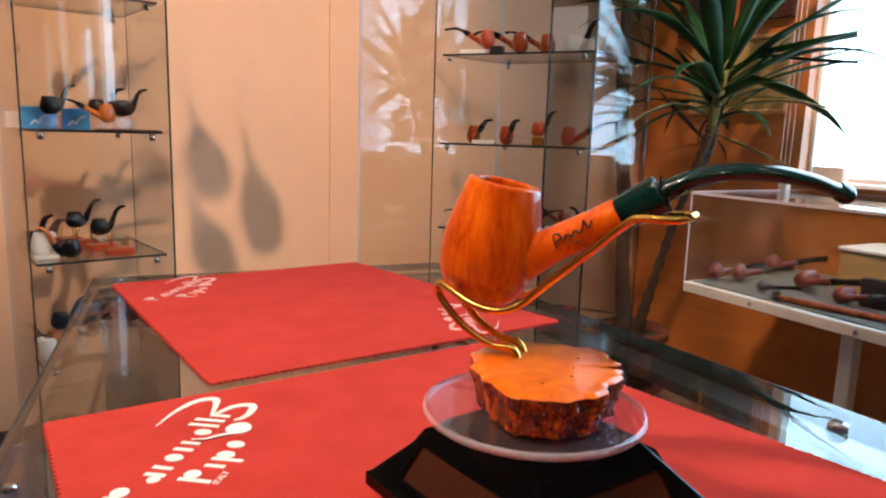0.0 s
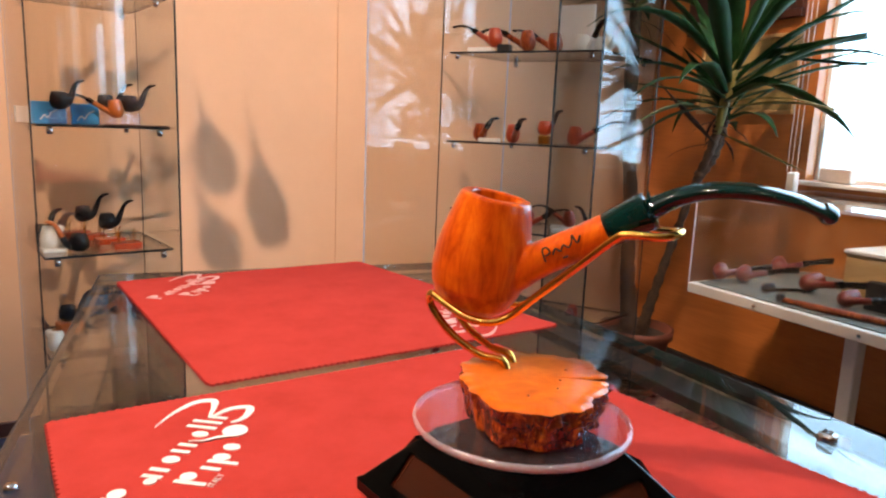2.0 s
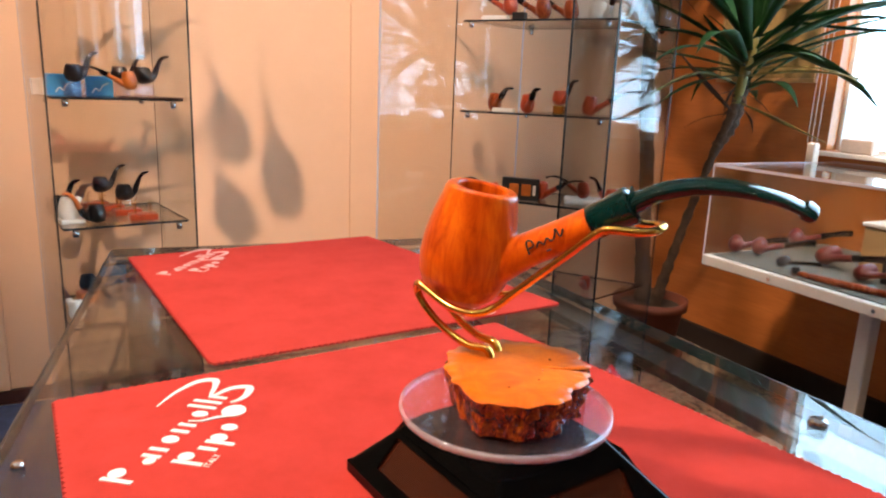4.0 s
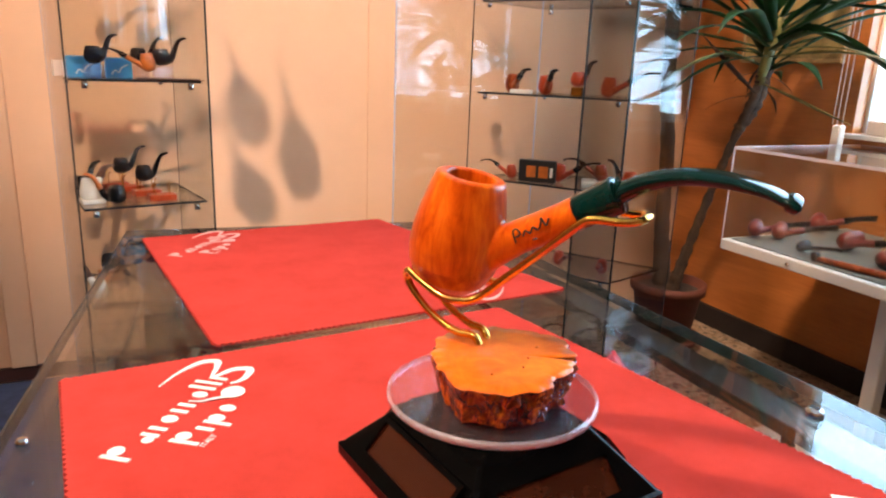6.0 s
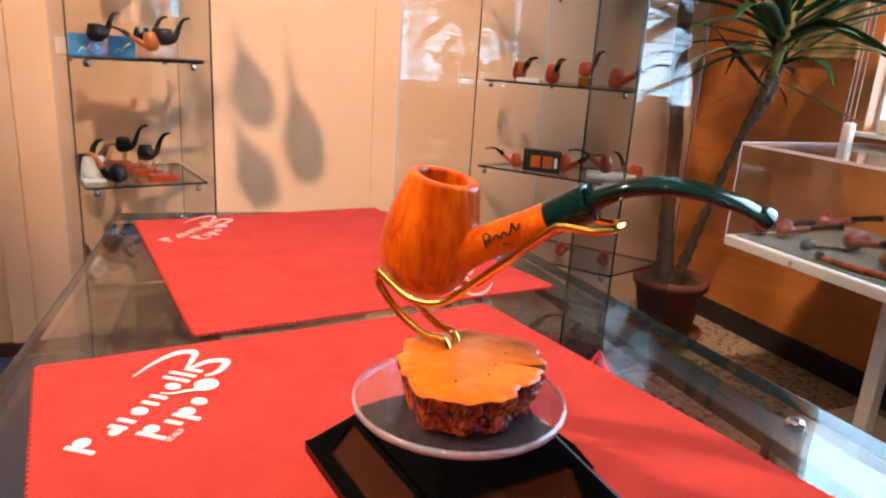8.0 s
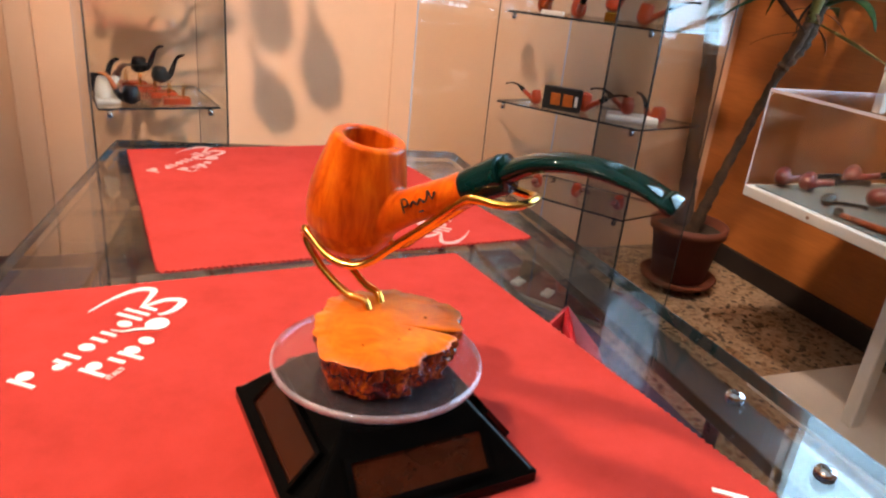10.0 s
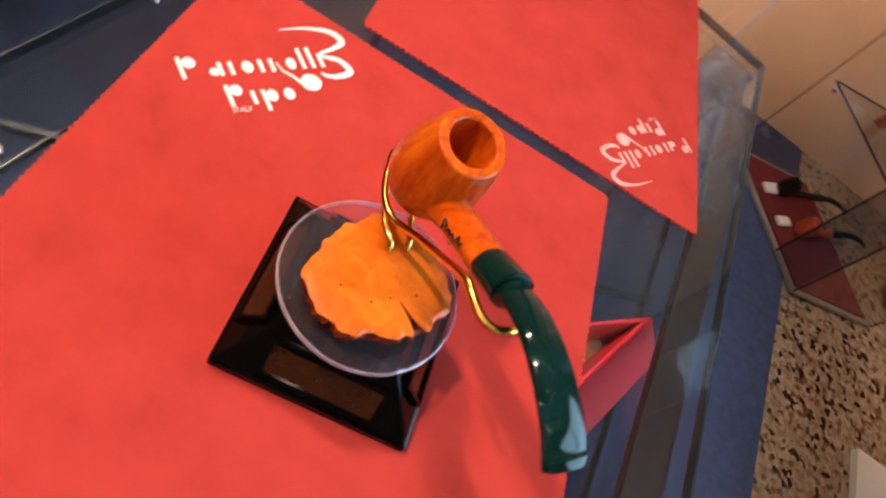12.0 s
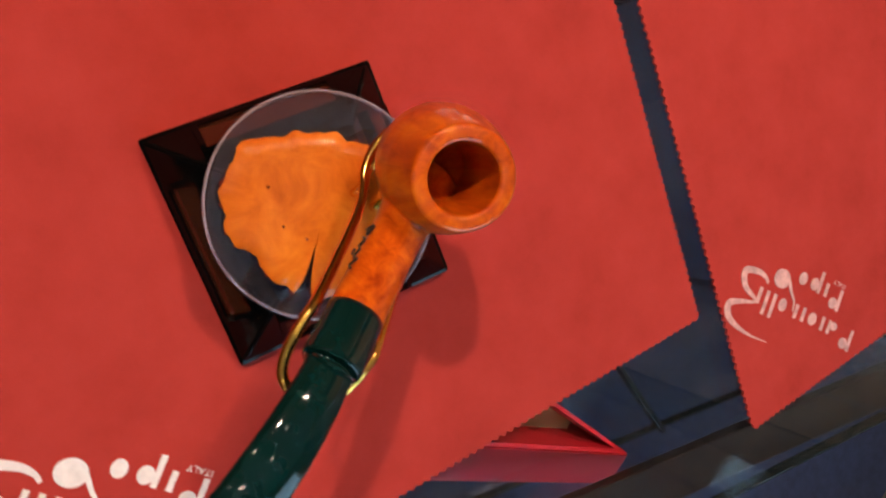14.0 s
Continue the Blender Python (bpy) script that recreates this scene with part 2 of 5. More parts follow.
M = {
    "wall": plain("peach_plaster", (0.74, 0.45, 0.28), 0.85, 0, 3.0, 0.07, 0.12, size=0.002),
    "ceiling": plain("ceiling_paint", (0.66, 0.64, 0.62), 0.9, 0, 3.0, 0.05, 0.1),
    "panel": wood_panel("orange_wood_veneer", (0.36, 0.115, 0.024), (0.52, 0.180, 0.042)),
    "terrazzo": terrazzo(),
    "carpet": plain("navy_carpet", (0.040, 0.058, 0.125), 0.95, 0, 60, 0.35, 0.5, size=0.002),
    "black": plain("black_plastic", (0.002, 0.002, 0.002), 0.07, 0, 40, 0.3, 0.02, 0.0),
    "black_board": plain("black_board", (0.012, 0.010, 0.010), 0.5, 0, 20, 0.3, 0.1),
    "cell": plain("solar_cell", (0.034, 0.009, 0.004), 0.05, 0.0, 60, 0.4, 0.02, 0.0),
    "felt": cloth(),
    "print": plain("white_print", (0.78, 0.72, 0.68), 0.8, 0, 300, 0.15, 0.2),
    "print_worn": plain("worn_pinkish_print", (0.64, 0.36, 0.33), 0.85, 0, 220, 0.45, 0.2),
    "briar": briar("polished_briar", (0.30, 0.030, 0.0015), (0.52, 0.076, 0.003), (0.68, 0.145, 0.006)),
    "acrylic_green": plain("dark_green_acrylic", (0.0016, 0.016, 0.0145), 0.07, 0, 45, 0.6, 0.0, 0.0),
    "gold": plain("gold_wire", (0.86, 0.50, 0.10), 0.16, 1.0, 200, 0.15, 0.05),
    "steel": plain("chrome", (0.75, 0.75, 0.74), 0.12, 1.0, 100, 0.1, 0.03),
    "ink": plain("black_ink", (0.015, 0.010, 0.008), 0.5, 0, 100, 0.2, 0.0),
    "slab_face": briar("burl_face", (0.38, 0.070, 0.005), (0.55, 0.120, 0.008), (0.68, 0.180, 0.015), 0.35),
    "bark": bark(),
    "clear": glass_pane("clear_glass", (0.965, 0.98, 0.975), 0.0, 0.062, 0.94),
    "smoked": glass_pane("door_glass", (0.80, 0.84, 0.86), 0.0, 0.062),
    "disc": glass_pane("clear_acrylic", (0.92, 0.87, 0.91), 0.02, 0.045, 0.9, 0.018),
    "edge": plain("glass_edge", (0.016, 0.024, 0.028), 0.2, 0, 60, 0.3, 0.0, 0.0),
    "rim": glass_pane("acrylic_rim", (0.90, 0.78, 0.84), 0.15, 0.10, 0.5, 0.30),
    "edge_light": plain("acrylic_edge", (0.66, 0.58, 0.60), 0.15, 0, 60, 0.15, 0.0, 0.5),
    "rail": plain("dark_bronze_rail", (0.030, 0.025, 0.024), 0.3, 0.3, 50, 0.3, 0.05),
    "plinth_grey": plain("grey_brown_laminate", (0.24, 0.20, 0.175), 0.45, 0, 20, 0.2, 0.04),
    "clip_clear": glass_pane("clear_plastic_clip", (0.62, 0.72, 0.84), 0.12, 0.10, 0.7, 0.05),
    "clip": plain("clear_corner_clip", (0.42, 0.52, 0.68), 0.12, 0, 60, 0.3, 0.0, 0.6),
    "white": plain("white_lacquer", (0.72, 0.68, 0.62), 0.35, 0, 12, 0.08, 0.04),
    "grey_top": plain("grey_green_felt", (0.11, 0.115, 0.10), 0.9, 0, 60, 0.25, 0.2),
    "brown_briar": briar("reddish_briar", (0.10, 0.018, 0.006), (0.24, 0.045, 0.014), (0.40, 0.11, 0.03)),
    "orange_wood": plain("orange_wood", (0.52, 0.13, 0.020), 0.35, 0, 60, 0.4, 0.05, 0.4),
    "red_wood": plain("reddish_wood", (0.40, 0.050, 0.012), 0.32, 0, 60, 0.4, 0.05, 0.2),
    "red_dark": plain("deep_red_wood", (0.14, 0.014, 0.007), 0.34, 0, 60, 0.4, 0.05, 0.25),
    "tan_card": plain("tan_card", (0.42, 0.26, 0.11), 0.6, 0, 30, 0.2, 0.05),
    "black_pipe": plain("black_ebonite", (0.003, 0.003, 0.004), 0.14, 0, 60, 0.3, 0.02, 0.0),
    "meerschaum": plain("white_meerschaum", (0.75, 0.72, 0.66), 0.4, 0, 60, 0.12, 0.05, 0.2),
    "blue": plain("blue_card", (0.05, 0.30, 0.60), 0.5, 0, 30, 0.3, 0.03),
    "red_box": plain("red_card", (0.60, 0.018, 0.035), 0.45, 0, 40, 0.15, 0.05, 0.2),
    "cream": plain("cream_satin", (0.62, 0.50, 0.26), 0.6, 0, 60, 0.2, 0.1),
    "velvet": plain("crimson_velvet", (0.14, 0.007, 0.008), 0.9, 0, 60, 0.4, 0.2),
    "terracotta": plain("terracotta", (0.13, 0.030, 0.013), 0.7, 0, 25, 0.3, 0.2),
    "soil": plain("potting_soil", (0.035, 0.022, 0.014), 0.95, 0, 120, 0.5, 0.8, size=0.004),
    "trunk": plain("ringed_trunk", (0.062, 0.032, 0.015), 0.85, 0, 70, 0.75, 1.0, size=0.006),
    "trunk_grey": plain("grey_trunk", (0.050, 0.030, 0.020), 0.85, 0, 50, 0.45, 0.6, size=0.004),
    "leaf": plain("yucca_leaf", (0.011, 0.050, 0.011), 0.55, 0, 30, 0.5, 0.1),
    "leaf_dry": plain("drying_leaf", (0.17, 0.15, 0.035), 0.6, 0, 30, 0.4, 0.1),
    "frame_dark": plain("dark_picture_frame", (0.055, 0.018, 0.012), 0.4, 0, 30, 0.3, 0.1),
    "picture": plain("faded_print", (0.36, 0.26, 0.10), 0.6, 0, 14, 0.55, 0.0),
    "leather": plain("dark_print", (0.05, 0.022, 0.018), 0.6, 0, 20, 0.5, 0.0),
    "sky": glow("daylight_sky", (0.46, 0.72, 1.0), 7.5),
    "lens": glow("spot_lens", (1.0, 0.86, 0.70), 40.0),
    "cord": plain("white_cord", (0.62, 0.52, 0.44), 0.7, 0, 100, 0.1, 0.0),
}
M["acrylic_green"].node_tree.nodes["Principled BSDF"].inputs["Specular IOR Level"].default_value = 0.38
M["leaf"].node_tree.nodes["Principled BSDF"].inputs["Specular IOR Level"].default_value = 0.25
M["black"].node_tree.nodes["Principled BSDF"].inputs["Specular IOR Level"].default_value = 0.10

# ---- mesh helpers ----


def part(name, bm, mat, parent=None, label="", smooth=False, mats=()):
    """Links a bmesh as one mesh object under a thing or a part."""
    me = bpy.data.meshes.new(name)
    bmesh.ops.recalc_face_normals(bm, faces=bm.faces)
    for f in bm.faces:
        f.smooth = smooth
    bm.to_mesh(me)
    bm.free()
    for k in (mat, *mats):
        me.materials.append(M[k])
    ob = new(name, me)
    ob.parent = parent
    if label:
        tagged(ob, label)
    return ob


def thing(name, label, category, group="", m=None, kind=""):
    ob = new(name)
    ob.empty_display_size = 0.02
    if m is not None:
        ob.matrix_basis = m
    return tagged(ob, label, category, group, kind)


def quad_prism(bm, pts, z0, z1):
    """An upright prism over a plan polygon (x, y), counter-clockwise."""
    lo = [bm.verts.new((x, y, z0)) for x, y in pts]
    hi = [bm.verts.new((x, y, z1)) for x, y in pts]
    bm.faces.new(lo[::-1]), bm.faces.new(hi)
    for i in range(len(pts)):
        j = (i + 1) % len(pts)
        bm.faces.new((lo[i], lo[j], hi[j], hi[i]))
    return bm


def prism(pts, z0, z1, bevel=0.0):
    bm = quad_prism(bmesh.new(), pts, z0, z1)
    if bevel:
        bmesh.ops.bevel(bm, geom=list(bm.edges), offset=bevel, segments=2, affect="EDGES", profile=0.5)
    return bm


def box(x0, y0, z0, x1, y1, z1, bevel=0.0):
    return prism([(x0, y0), (x1, y0), (x1, y1), (x0, y1)], z0, z1, bevel)


def pane(a, b, z0, z1, thick=0.006):
    """An upright sheet from plan point a to plan point b."""
    a, b = Vector(a), Vector(b)
    n = Vector((-(b - a).y, (b - a).x)).normalized() * thick / 2
    return prism([tuple(p) for p in (a - n, b - n, b + n, a + n)], z0, z1)


def lathe(profile, seg=32, bm=None, center=(0, 0)):
    """A turned body from (radius, z) pairs; radius 0 closes it."""
    bm = bm or bmesh.new()
    rings = []
    for r, z in profile:
        if r <= 1e-6:
            rings.append([bm.verts.new((center[0], center[1], z))])
        else:
            rings.append([bm.verts.new((center[0] + r * math.cos(2 * math.pi * i / seg), center[1] + r * math.sin(2 * math.pi * i / seg), z)) for i in range(seg)])
    for a, b in zip(rings, rings[1:]):
        for i in range(seg):
            j = (i + 1) % seg
            if len(a) == 1 and len(b) > 1:
                bm.faces.new((a[0], b[j], b[i]))
            elif len(b) == 1 and len(a) > 1:
                bm.faces.new((a[i], a[j], b[0]))
            elif len(a) > 1:
                bm.faces.new((a[i], a[j], b[j], b[i]))
    return bm


def smooth_path(pts, steps=6):
    """Catmull-Rom points through tuples of any length."""
    pts = [np.array(p, float) for p in pts]
    ext = [2 * pts[0] - pts[1], *pts, 2 * pts[-1] - pts[-2]]
    out = []
    for i in range(1, len(ext) - 2):
        p0, p1, p2, p3 = ext[i - 1:i + 3]
        for k in range(steps):
            t = k / steps
            out.append(0.5 * (2 * p1 + (p2 - p0) * t + (2 * p0 - 5 * p1 + 4 * p2 - p3) * t * t + (3 * p1 - p0 - 3 * p2 + p3) * t ** 3))
    return out + [pts[-1]]


def sweep(path, side=None, seg=14, bm=None):
    """A tube along points (x, y, z, half width, half thickness). side: the fixed width direction, else carried along."""
    bm = bm or bmesh.new()
    P = [Vector(p[:3]) for p in path]
    rings, prev = [], None
    for i, p in enumerate(path):
        t = (P[min(i + 1, len(P) - 1)] - P[max(i - 1, 0)]).normalized()
        if side is not None:
            a = Vector(side)
        elif prev is None:
            a = t.orthogonal()
        else:
            a = prev
        a = (a - t * a.dot(t)).normalized()
        prev = a
        b = t.cross(a)
        rings.append([bm.verts.new(P[i] + a * (p[3] * math.cos(2 * math.pi * k / seg)) + b * (p[4] * math.sin(2 * math.pi * k / seg))) for k in range(seg)])
    for r, s in zip(rings, rings[1:]):
        for k in range(seg):
            j = (k + 1) % seg
            bm.faces.new((r[k], r[j], s[j], s[k]))
    bm.faces.new(rings[0][::-1]), bm.faces.new(rings[-1])
    return bm


def wire(pts, r, seg=10, steps=6):
    return sweep([(*p, r, r) for p in smooth_path(pts, steps)], None, seg)


# ---- the room ----
WALL_Y, WALL_X = 1.24, 1.31


def structure(name, bm, mat, label, category):
    return tagged(part(name, bm, mat), label, category, kind="structure")


def room():
    structure("floor", box(-2.4, -2.6, -0.1, 1.46, 1.40, 0.0), "terrazzo", "speckled brown and cream terrazzo floor", "floor")
    structure("carpet", box(-2.2, -2.4, 0.0, 0.742, WALL_Y - 0.012, 0.006), "carpet", "dark navy blue carpet laid on the terrazzo", "carpet")
    structure("wall_back", box(-2.4, WALL_Y, 0, 1.46, WALL_Y + 0.14, 2.5), "wall", "peach painted plaster wall", "wall")
    structure("wall_pier", box(0.393, WALL_Y - 0.004, 0, WALL_X, WALL_Y, 2.5, 0.0015), "wall", "shallow peach plaster pier on the wall", "wall")
    # left and front walls are unseen, given dark wood to cut bounced light
    structure("wall_left", box(-2.54, -2.6, 0, -2.4, 1.40, 2.5), "panel", "orange-brown wood veneer wall panelling", "wall")
    structure("ceiling", box(-2.54, -2.74, 2.5, 1.46, 1.40, 2.6), "ceiling", "off-white painted ceiling", "ceiling")
    structure("wall_front", box(-2.4, -2.74, 0, 1.46, -2.6, 2.5), "panel", "orange-brown wood veneer wall panelling", "wall")
    # right wall, panelled in wood, with its window openings
    BACK, z1 = WALL_X + 0.03, 1.85
    openings = [("window_3", -2.47, -2.28, 0.72), ("window_2", -1.98, -1.76, 0.74), ("window_1", -0.42, 0.742, 0.548)]
    at = -2.6
    for nm, a, b, z0 in openings:
        for q in ((WALL_X, at, 0, BACK, a, 2.5), (WALL_X, a, 0, BACK, b, z0), (WALL_X, a, z1, BACK, b, 2.5)):
            structure("wall_right", box(*q), "panel", "orange-brown wood veneer wall panelling", "wall")
        at = b
    structure("wall_right", box(WALL_X, at, 0, BACK, WALL_Y, 2.5), "panel", "orange-brown wood veneer wall panelling", "wall")
    structure("baseboard", box(WALL_X - 0.012, -2.6, 0, WALL_X - 0.0005, WALL_Y - 0.014, 0.055, 0.002), "black_board", "black baseboard along the wood panelling", "baseboard")
    structure("baseboard", box(-2.4, WALL_Y - 0.011, 0.006, 0.392, WALL_Y - 0.0005, 0.035, 0.002), "frame_dark", "brown baseboard along the plaster wall", "baseboard")
    structure("trim", box(-0.345, WALL_Y - 0.016, 0.036, -0.30, WALL_Y - 0.0005, 2.4, 0.003), "wall", "narrow peach upright moulding on the wall", "trim")
    for nm, a, b, z0 in openings:
        win = thing(nm, "bright daylit window with pale wooden frame", "window", kind="structure")
        for q in ((BACK + 0.001, a - 0.03, z0 - 0.02, BACK + 0.03, a + 0.008, z1), (BACK + 0.001, b - 0.008, z0 - 0.02, BACK + 0.03, b + 0.03, z1), (BACK + 0.001, a + 0.008, z0 - 0.02, BACK + 0.03, b - 0.008, z0 + 0.008), (BACK + 0.001, a + 0.008, z1 - 0.02, BACK + 0.03, b - 0.008, z1 + 0.02)):
            part("window_frame", box(*q, 0.003), "white", win)
        part("window_sill", box(1.275, a - 0.02, z0 - 0.010, WALL_X - 0.001, b + 0.01, z0 - 0.001, 0.002), "white", win, "pale sill")
        p = part("pane", box(BACK + 0.012, a + 0.008, z0 + 0.008, BACK + 0.017, b - 0.008, z1 - 0.02), "clear", win)
        p.visible_shadow = False
        if b - a > 1:
            for y in (0.12,):
                part("mullion", box(BACK + 0.002, y, z0 + 0.008, BACK + 0.011, y + 0.035, z1 - 0.02, 0.002), "white", win)
    structure("backdrop", box(1.75, -3.4, -0.4, 1.77, 3.0, 3.4), "sky", "overexposed white daylight outside the window", "sky")
    # roller-blind parts on the sill
    blind = thing("blind_box", "pale grey plastic blind fitting on the window sill", "blind")
    part("case", box(1.285, 0.625, 0.5473, 1.309, 0.695, 0.578, 0.004), "cord", blind)
    cord = thing("window_blind_pull", "white blind cords with a plastic weight", "blind pull")
    for dy in (0.0, 0.012, 0.022):
        part("cord", wire([(1.235, 0.712 + dy, 0.565), (1.24, 0.714 + dy, 1.2), (1.24, 0.714 + dy, 2.0)], 0.0009, 6, 4), "cord", cord)
    part("weight", box(1.226, 0.708, 0.508, 1.244, 0.728, 0.566, 0.004), "white", cord, "white plastic cord weight")


def picture(name, label, y0, y1, z0, z1, mat, rim="frame_dark", w=0.018):
    f = thing(name, label, "picture")
    x0, x1 = WALL_X - 0.016, WALL_X - 0.001
    for b in ((y0, z0, y1, z0 + w), (y0, z1 - w, y1, z1), (y0, z0 + w, y0 + w, z1 - w), (y1 - w, z0 + w, y1, z1 - w)):
        part("frame", box(x0, b[0], b[1], x1, b[2], b[3], 0.002), rim, f)
    part("print", box(x0 + 0.006, y0 + w, z0 + w, x1 - 0.001, y1 - w, z1 - w), mat, f)


def spotlight(place, target, length=0.09, r=0.034):
    """A ceiling spotlight: canopy, stem, tilted can and glowing lens behind the place that it shines from."""
    t = thing("ceiling_spotlight", "chrome spotlight hanging from the ceiling, switched on", "spotlight", "ceiling spotlights")
    m = look(place, target)
    can = part("can", lathe([(0, length), (r * 0.6, length), (r * 0.95, length * 0.8), (r, 0.012), (r * 0.97, 0.010), (r * 0.9, 0.014), (r * 0.9, 0.016), (0, 0.017)], 28), "steel", t, "chrome can", True)
    can.matrix_basis = m
    part("lens", lathe([(0, 0.0166), (r * 0.88, 0.0155), (r * 0.88, 0.013), (0, 0.0135)], 28), "lens", can, "glowing lens", True)
    top = m @ Vector((0, 0, length))
    part("stem", wire([tuple(m @ Vector((0, 0, length * 0.97))), (top.x, top.y, top.z + 0.02), (top.x, top.y, 2.47), (top.x, top.y, 2.495)], 0.006, 8, 4), "steel", t, "", True)
    part("canopy", lathe([(0, 2.4995), (0.035, 2.4995), (0.035, 2.485), (0.028, 2.478), (0, 2.477)], 24, None, (top.x, top.y)), "steel", t, "", True)


room()
# only the key fixtures are inferred; the others dress added lamps
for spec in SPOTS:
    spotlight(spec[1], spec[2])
picture("picture", "small dark framed picture on the wood wall", 0.975, 1.115, 0.885, 1.10, "leather")
picture("picture", "faded yellowish print in a thin tan frame", 0.785, 1.06, 0.69, 0.868, "picture", "tan_card", 0.009)
picture("picture", "small dark framed picture on the wood wall", 0.79, 0.93, 0.90, 1.10, "leather")

# ---- the glass counter ----
TOP = 0.4775
CORNERS = [(-0.200, -0.46), (0.288, -0.46), (0.274, -0.02), (0.256, 0.440), (-0.091, 0.476)]


def inset(pts, d):
    c = Vector((sum(p[0] for p in pts) / len(pts), sum(p[1] for p in pts) / len(pts)))
    return [tuple(c + (Vector(p) - c) * (1 - d / (Vector(p) - c).length)) for p in pts]


def edge_line(a, b, z0, z1, w=0.0014):
    return pane(a, b, z0, z1, w)


def counter():
    c = thing("glass_counter", "low frameless glass display counter with bronze rail and locks", "counter")
    t = part("top", prism(CORNERS, TOP - 0.008, TOP), "clear", c, "clear glass top")
    t.visible_shadow = False
    ring = CORNERS + CORNERS[:1]
    for a, b in zip(ring, ring[1:]):
        a, b = Vector(a), Vector(b)
        o = Vector(((b - a).y, -(b - a).x)).normalized() * 0.0009
        part("top_edge", edge_line(a + o, b + o, TOP - 0.0078, TOP - 0.0002), "edge", c, "dark polished glass edge")
    low = inset(CORNERS, 0.014)
    lring = low + low[:1]
    for a, b in zip(lring, lring[1:]):
        p = part("side_pane", pane(a, b, 0.0065, TOP - 0.0085), "clear", c)
        p.visible_shadow = False
    for x, y in low:
        part("corner_joint", box(x - 0.003, y - 0.003, 0.0065, x + 0.003, y + 0.003, TOP - 0.009), "edge", c)
    inner = inset(CORNERS, 0.022)
    s = part("shelf", prism(inner, 0.402, 0.408), "clear", c, "clear glass shelf")
    s.visible_shadow = False
    iring = inner + inner[:1]
    for a, b in zip(iring, iring[1:]):
        part("shelf_edge", edge_line(a, b, 0.4015, 0.4085), "edge", c)
    part("shelf_seam", edge_line((-0.16, -0.02), (0.255, 0.168), 0.4015, 0.4088, 0.003), "edge", c)
    part("rail", box(0.236, -0.44, TOP - 0.0165, 0.2615, 0.36, TOP - 0.0085, 0.001), "rail", c, "dark bronze sliding-door rail")
    for y in (-0.044, -0.102):
        k = part("lock", lathe([(0.0, 0.4782), (0.0050, 0.4782), (0.0048, 0.4815), (0.0036, 0.4828), (0.0, 0.4831)], 20, None, (0.242, y)), "steel", c, "small chrome lock", True)
        part("keyhole", box(0.2412, y - 0.0025, 0.4829, 0.2428, y + 0.0025, 0.4835), "ink", k)
    # first one stands in for a spotlight's glare mirrored in the glass
    for x, y in ((-0.104, -0.066), (-0.118, 0.058)):
        part("lock", lathe([(0.0, 0.4782), (0.0028, 0.4782), (0.0027, 0.4805), (0.0018, 0.4815), (0.0, 0.4817)], 20, None, (x - 0.010, y)), "steel", c, "small chrome lock", True)
    for (x, y), (dx, dy) in zip((CORNERS[4], CORNERS[3]), ((1, -1), (-1, -1))):
        part("corner_clip", box(min(x + dx * 0.004, x + dx * 0.05), y - 0.018, TOP - 0.05, max(x + dx * 0.004, x + dx * 0.05), y - 0.006, TOP - 0.009, 0.003), "clip_clear", c, "bluish clear plastic corner clip")
        part("corner_clip", box(min(x + dx * 0.006, x + dx * 0.016), y - 0.07, TOP - 0.04, max(x + dx * 0.006, x + dx * 0.016), y - 0.02, TOP - 0.009, 0.003), "clip_clear", c, "bluish clear plastic corner clip")


counter()


def red_box():
    """An angled card box: two upright walls that meet in a corner, cream lining, its lid leaning down outside."""
    b = thing("gift_box", "open red card gift box with cream lining", "box", m=pose(0.2322, 0.1106, 0.409))
    h, t = 0.045, 0.0022
    f, r = Vector((math.cos(radians(-112.6)), math.sin(radians(-112.6)))), Vector((math.cos(radians(-139)), math.sin(radians(-139))))
    a1, a2 = f * 0.098, r * 0.100
    nf, nr = Vector((f.y, -f.x)), Vector((-r.y, r.x))          # inwards
    part("wall", prism([(0, 0), tuple(a1), tuple(a1 + nf * t), tuple(nf * t + f * 0.006)], 0, h), "red_box", b)
    part("wall", prism([(0, 0), tuple(nr * t + r * 0.006), tuple(a2 + nr * t), tuple(a2)], 0, h), "red_box", b)
    part("wall", prism([tuple(a1), tuple(a2), tuple(a2 * 1.02), tuple(a1 * 1.02)], 0, h), "red_box", b)
    part("lining", prism([tuple(f * 0.018 + r * 0.002), tuple(a1 * 0.98), tuple(a2 * 0.98), tuple(r * 0.018 + f * 0.002)], 0, 0.010), "cream", b, "cream satin lining")
    n = -nf
    low = [n * 0.034 - f * 0.024, n * 0.036 + f * 0.110]
    up = [n * 0.0008 + f * 0.0005, n * 0.0008 + f * 0.098]
    bm = bmesh.new()
    outer = [bm.verts.new(v) for v in ((*up[0], h + 0.0006), (*up[1], h + 0.0006), (*low[1], 0.0004), (*low[0], 0.0004))]
    inner = [bm.verts.new(v) for v in ((*(up[0] - n * 0.0003), h - 0.0026), (*(up[1] - n * 0.0003), h - 0.0026), (*(low[1] - n * 0.0024), 0.0004), (*(low[0] - n * 0.0024), 0.0004))]
    bm.faces.new(outer), bm.faces.new(inner[::-1])
    for i in range(4):
        j = (i + 1) % 4
        bm.faces.new((outer[i], inner[i], inner[j], outer[j]))
    bmesh.ops.recalc_face_normals(bm, faces=list(bm.faces))
    part("lid", bm, "red_box", b, "red card lid leaning down")


red_box()


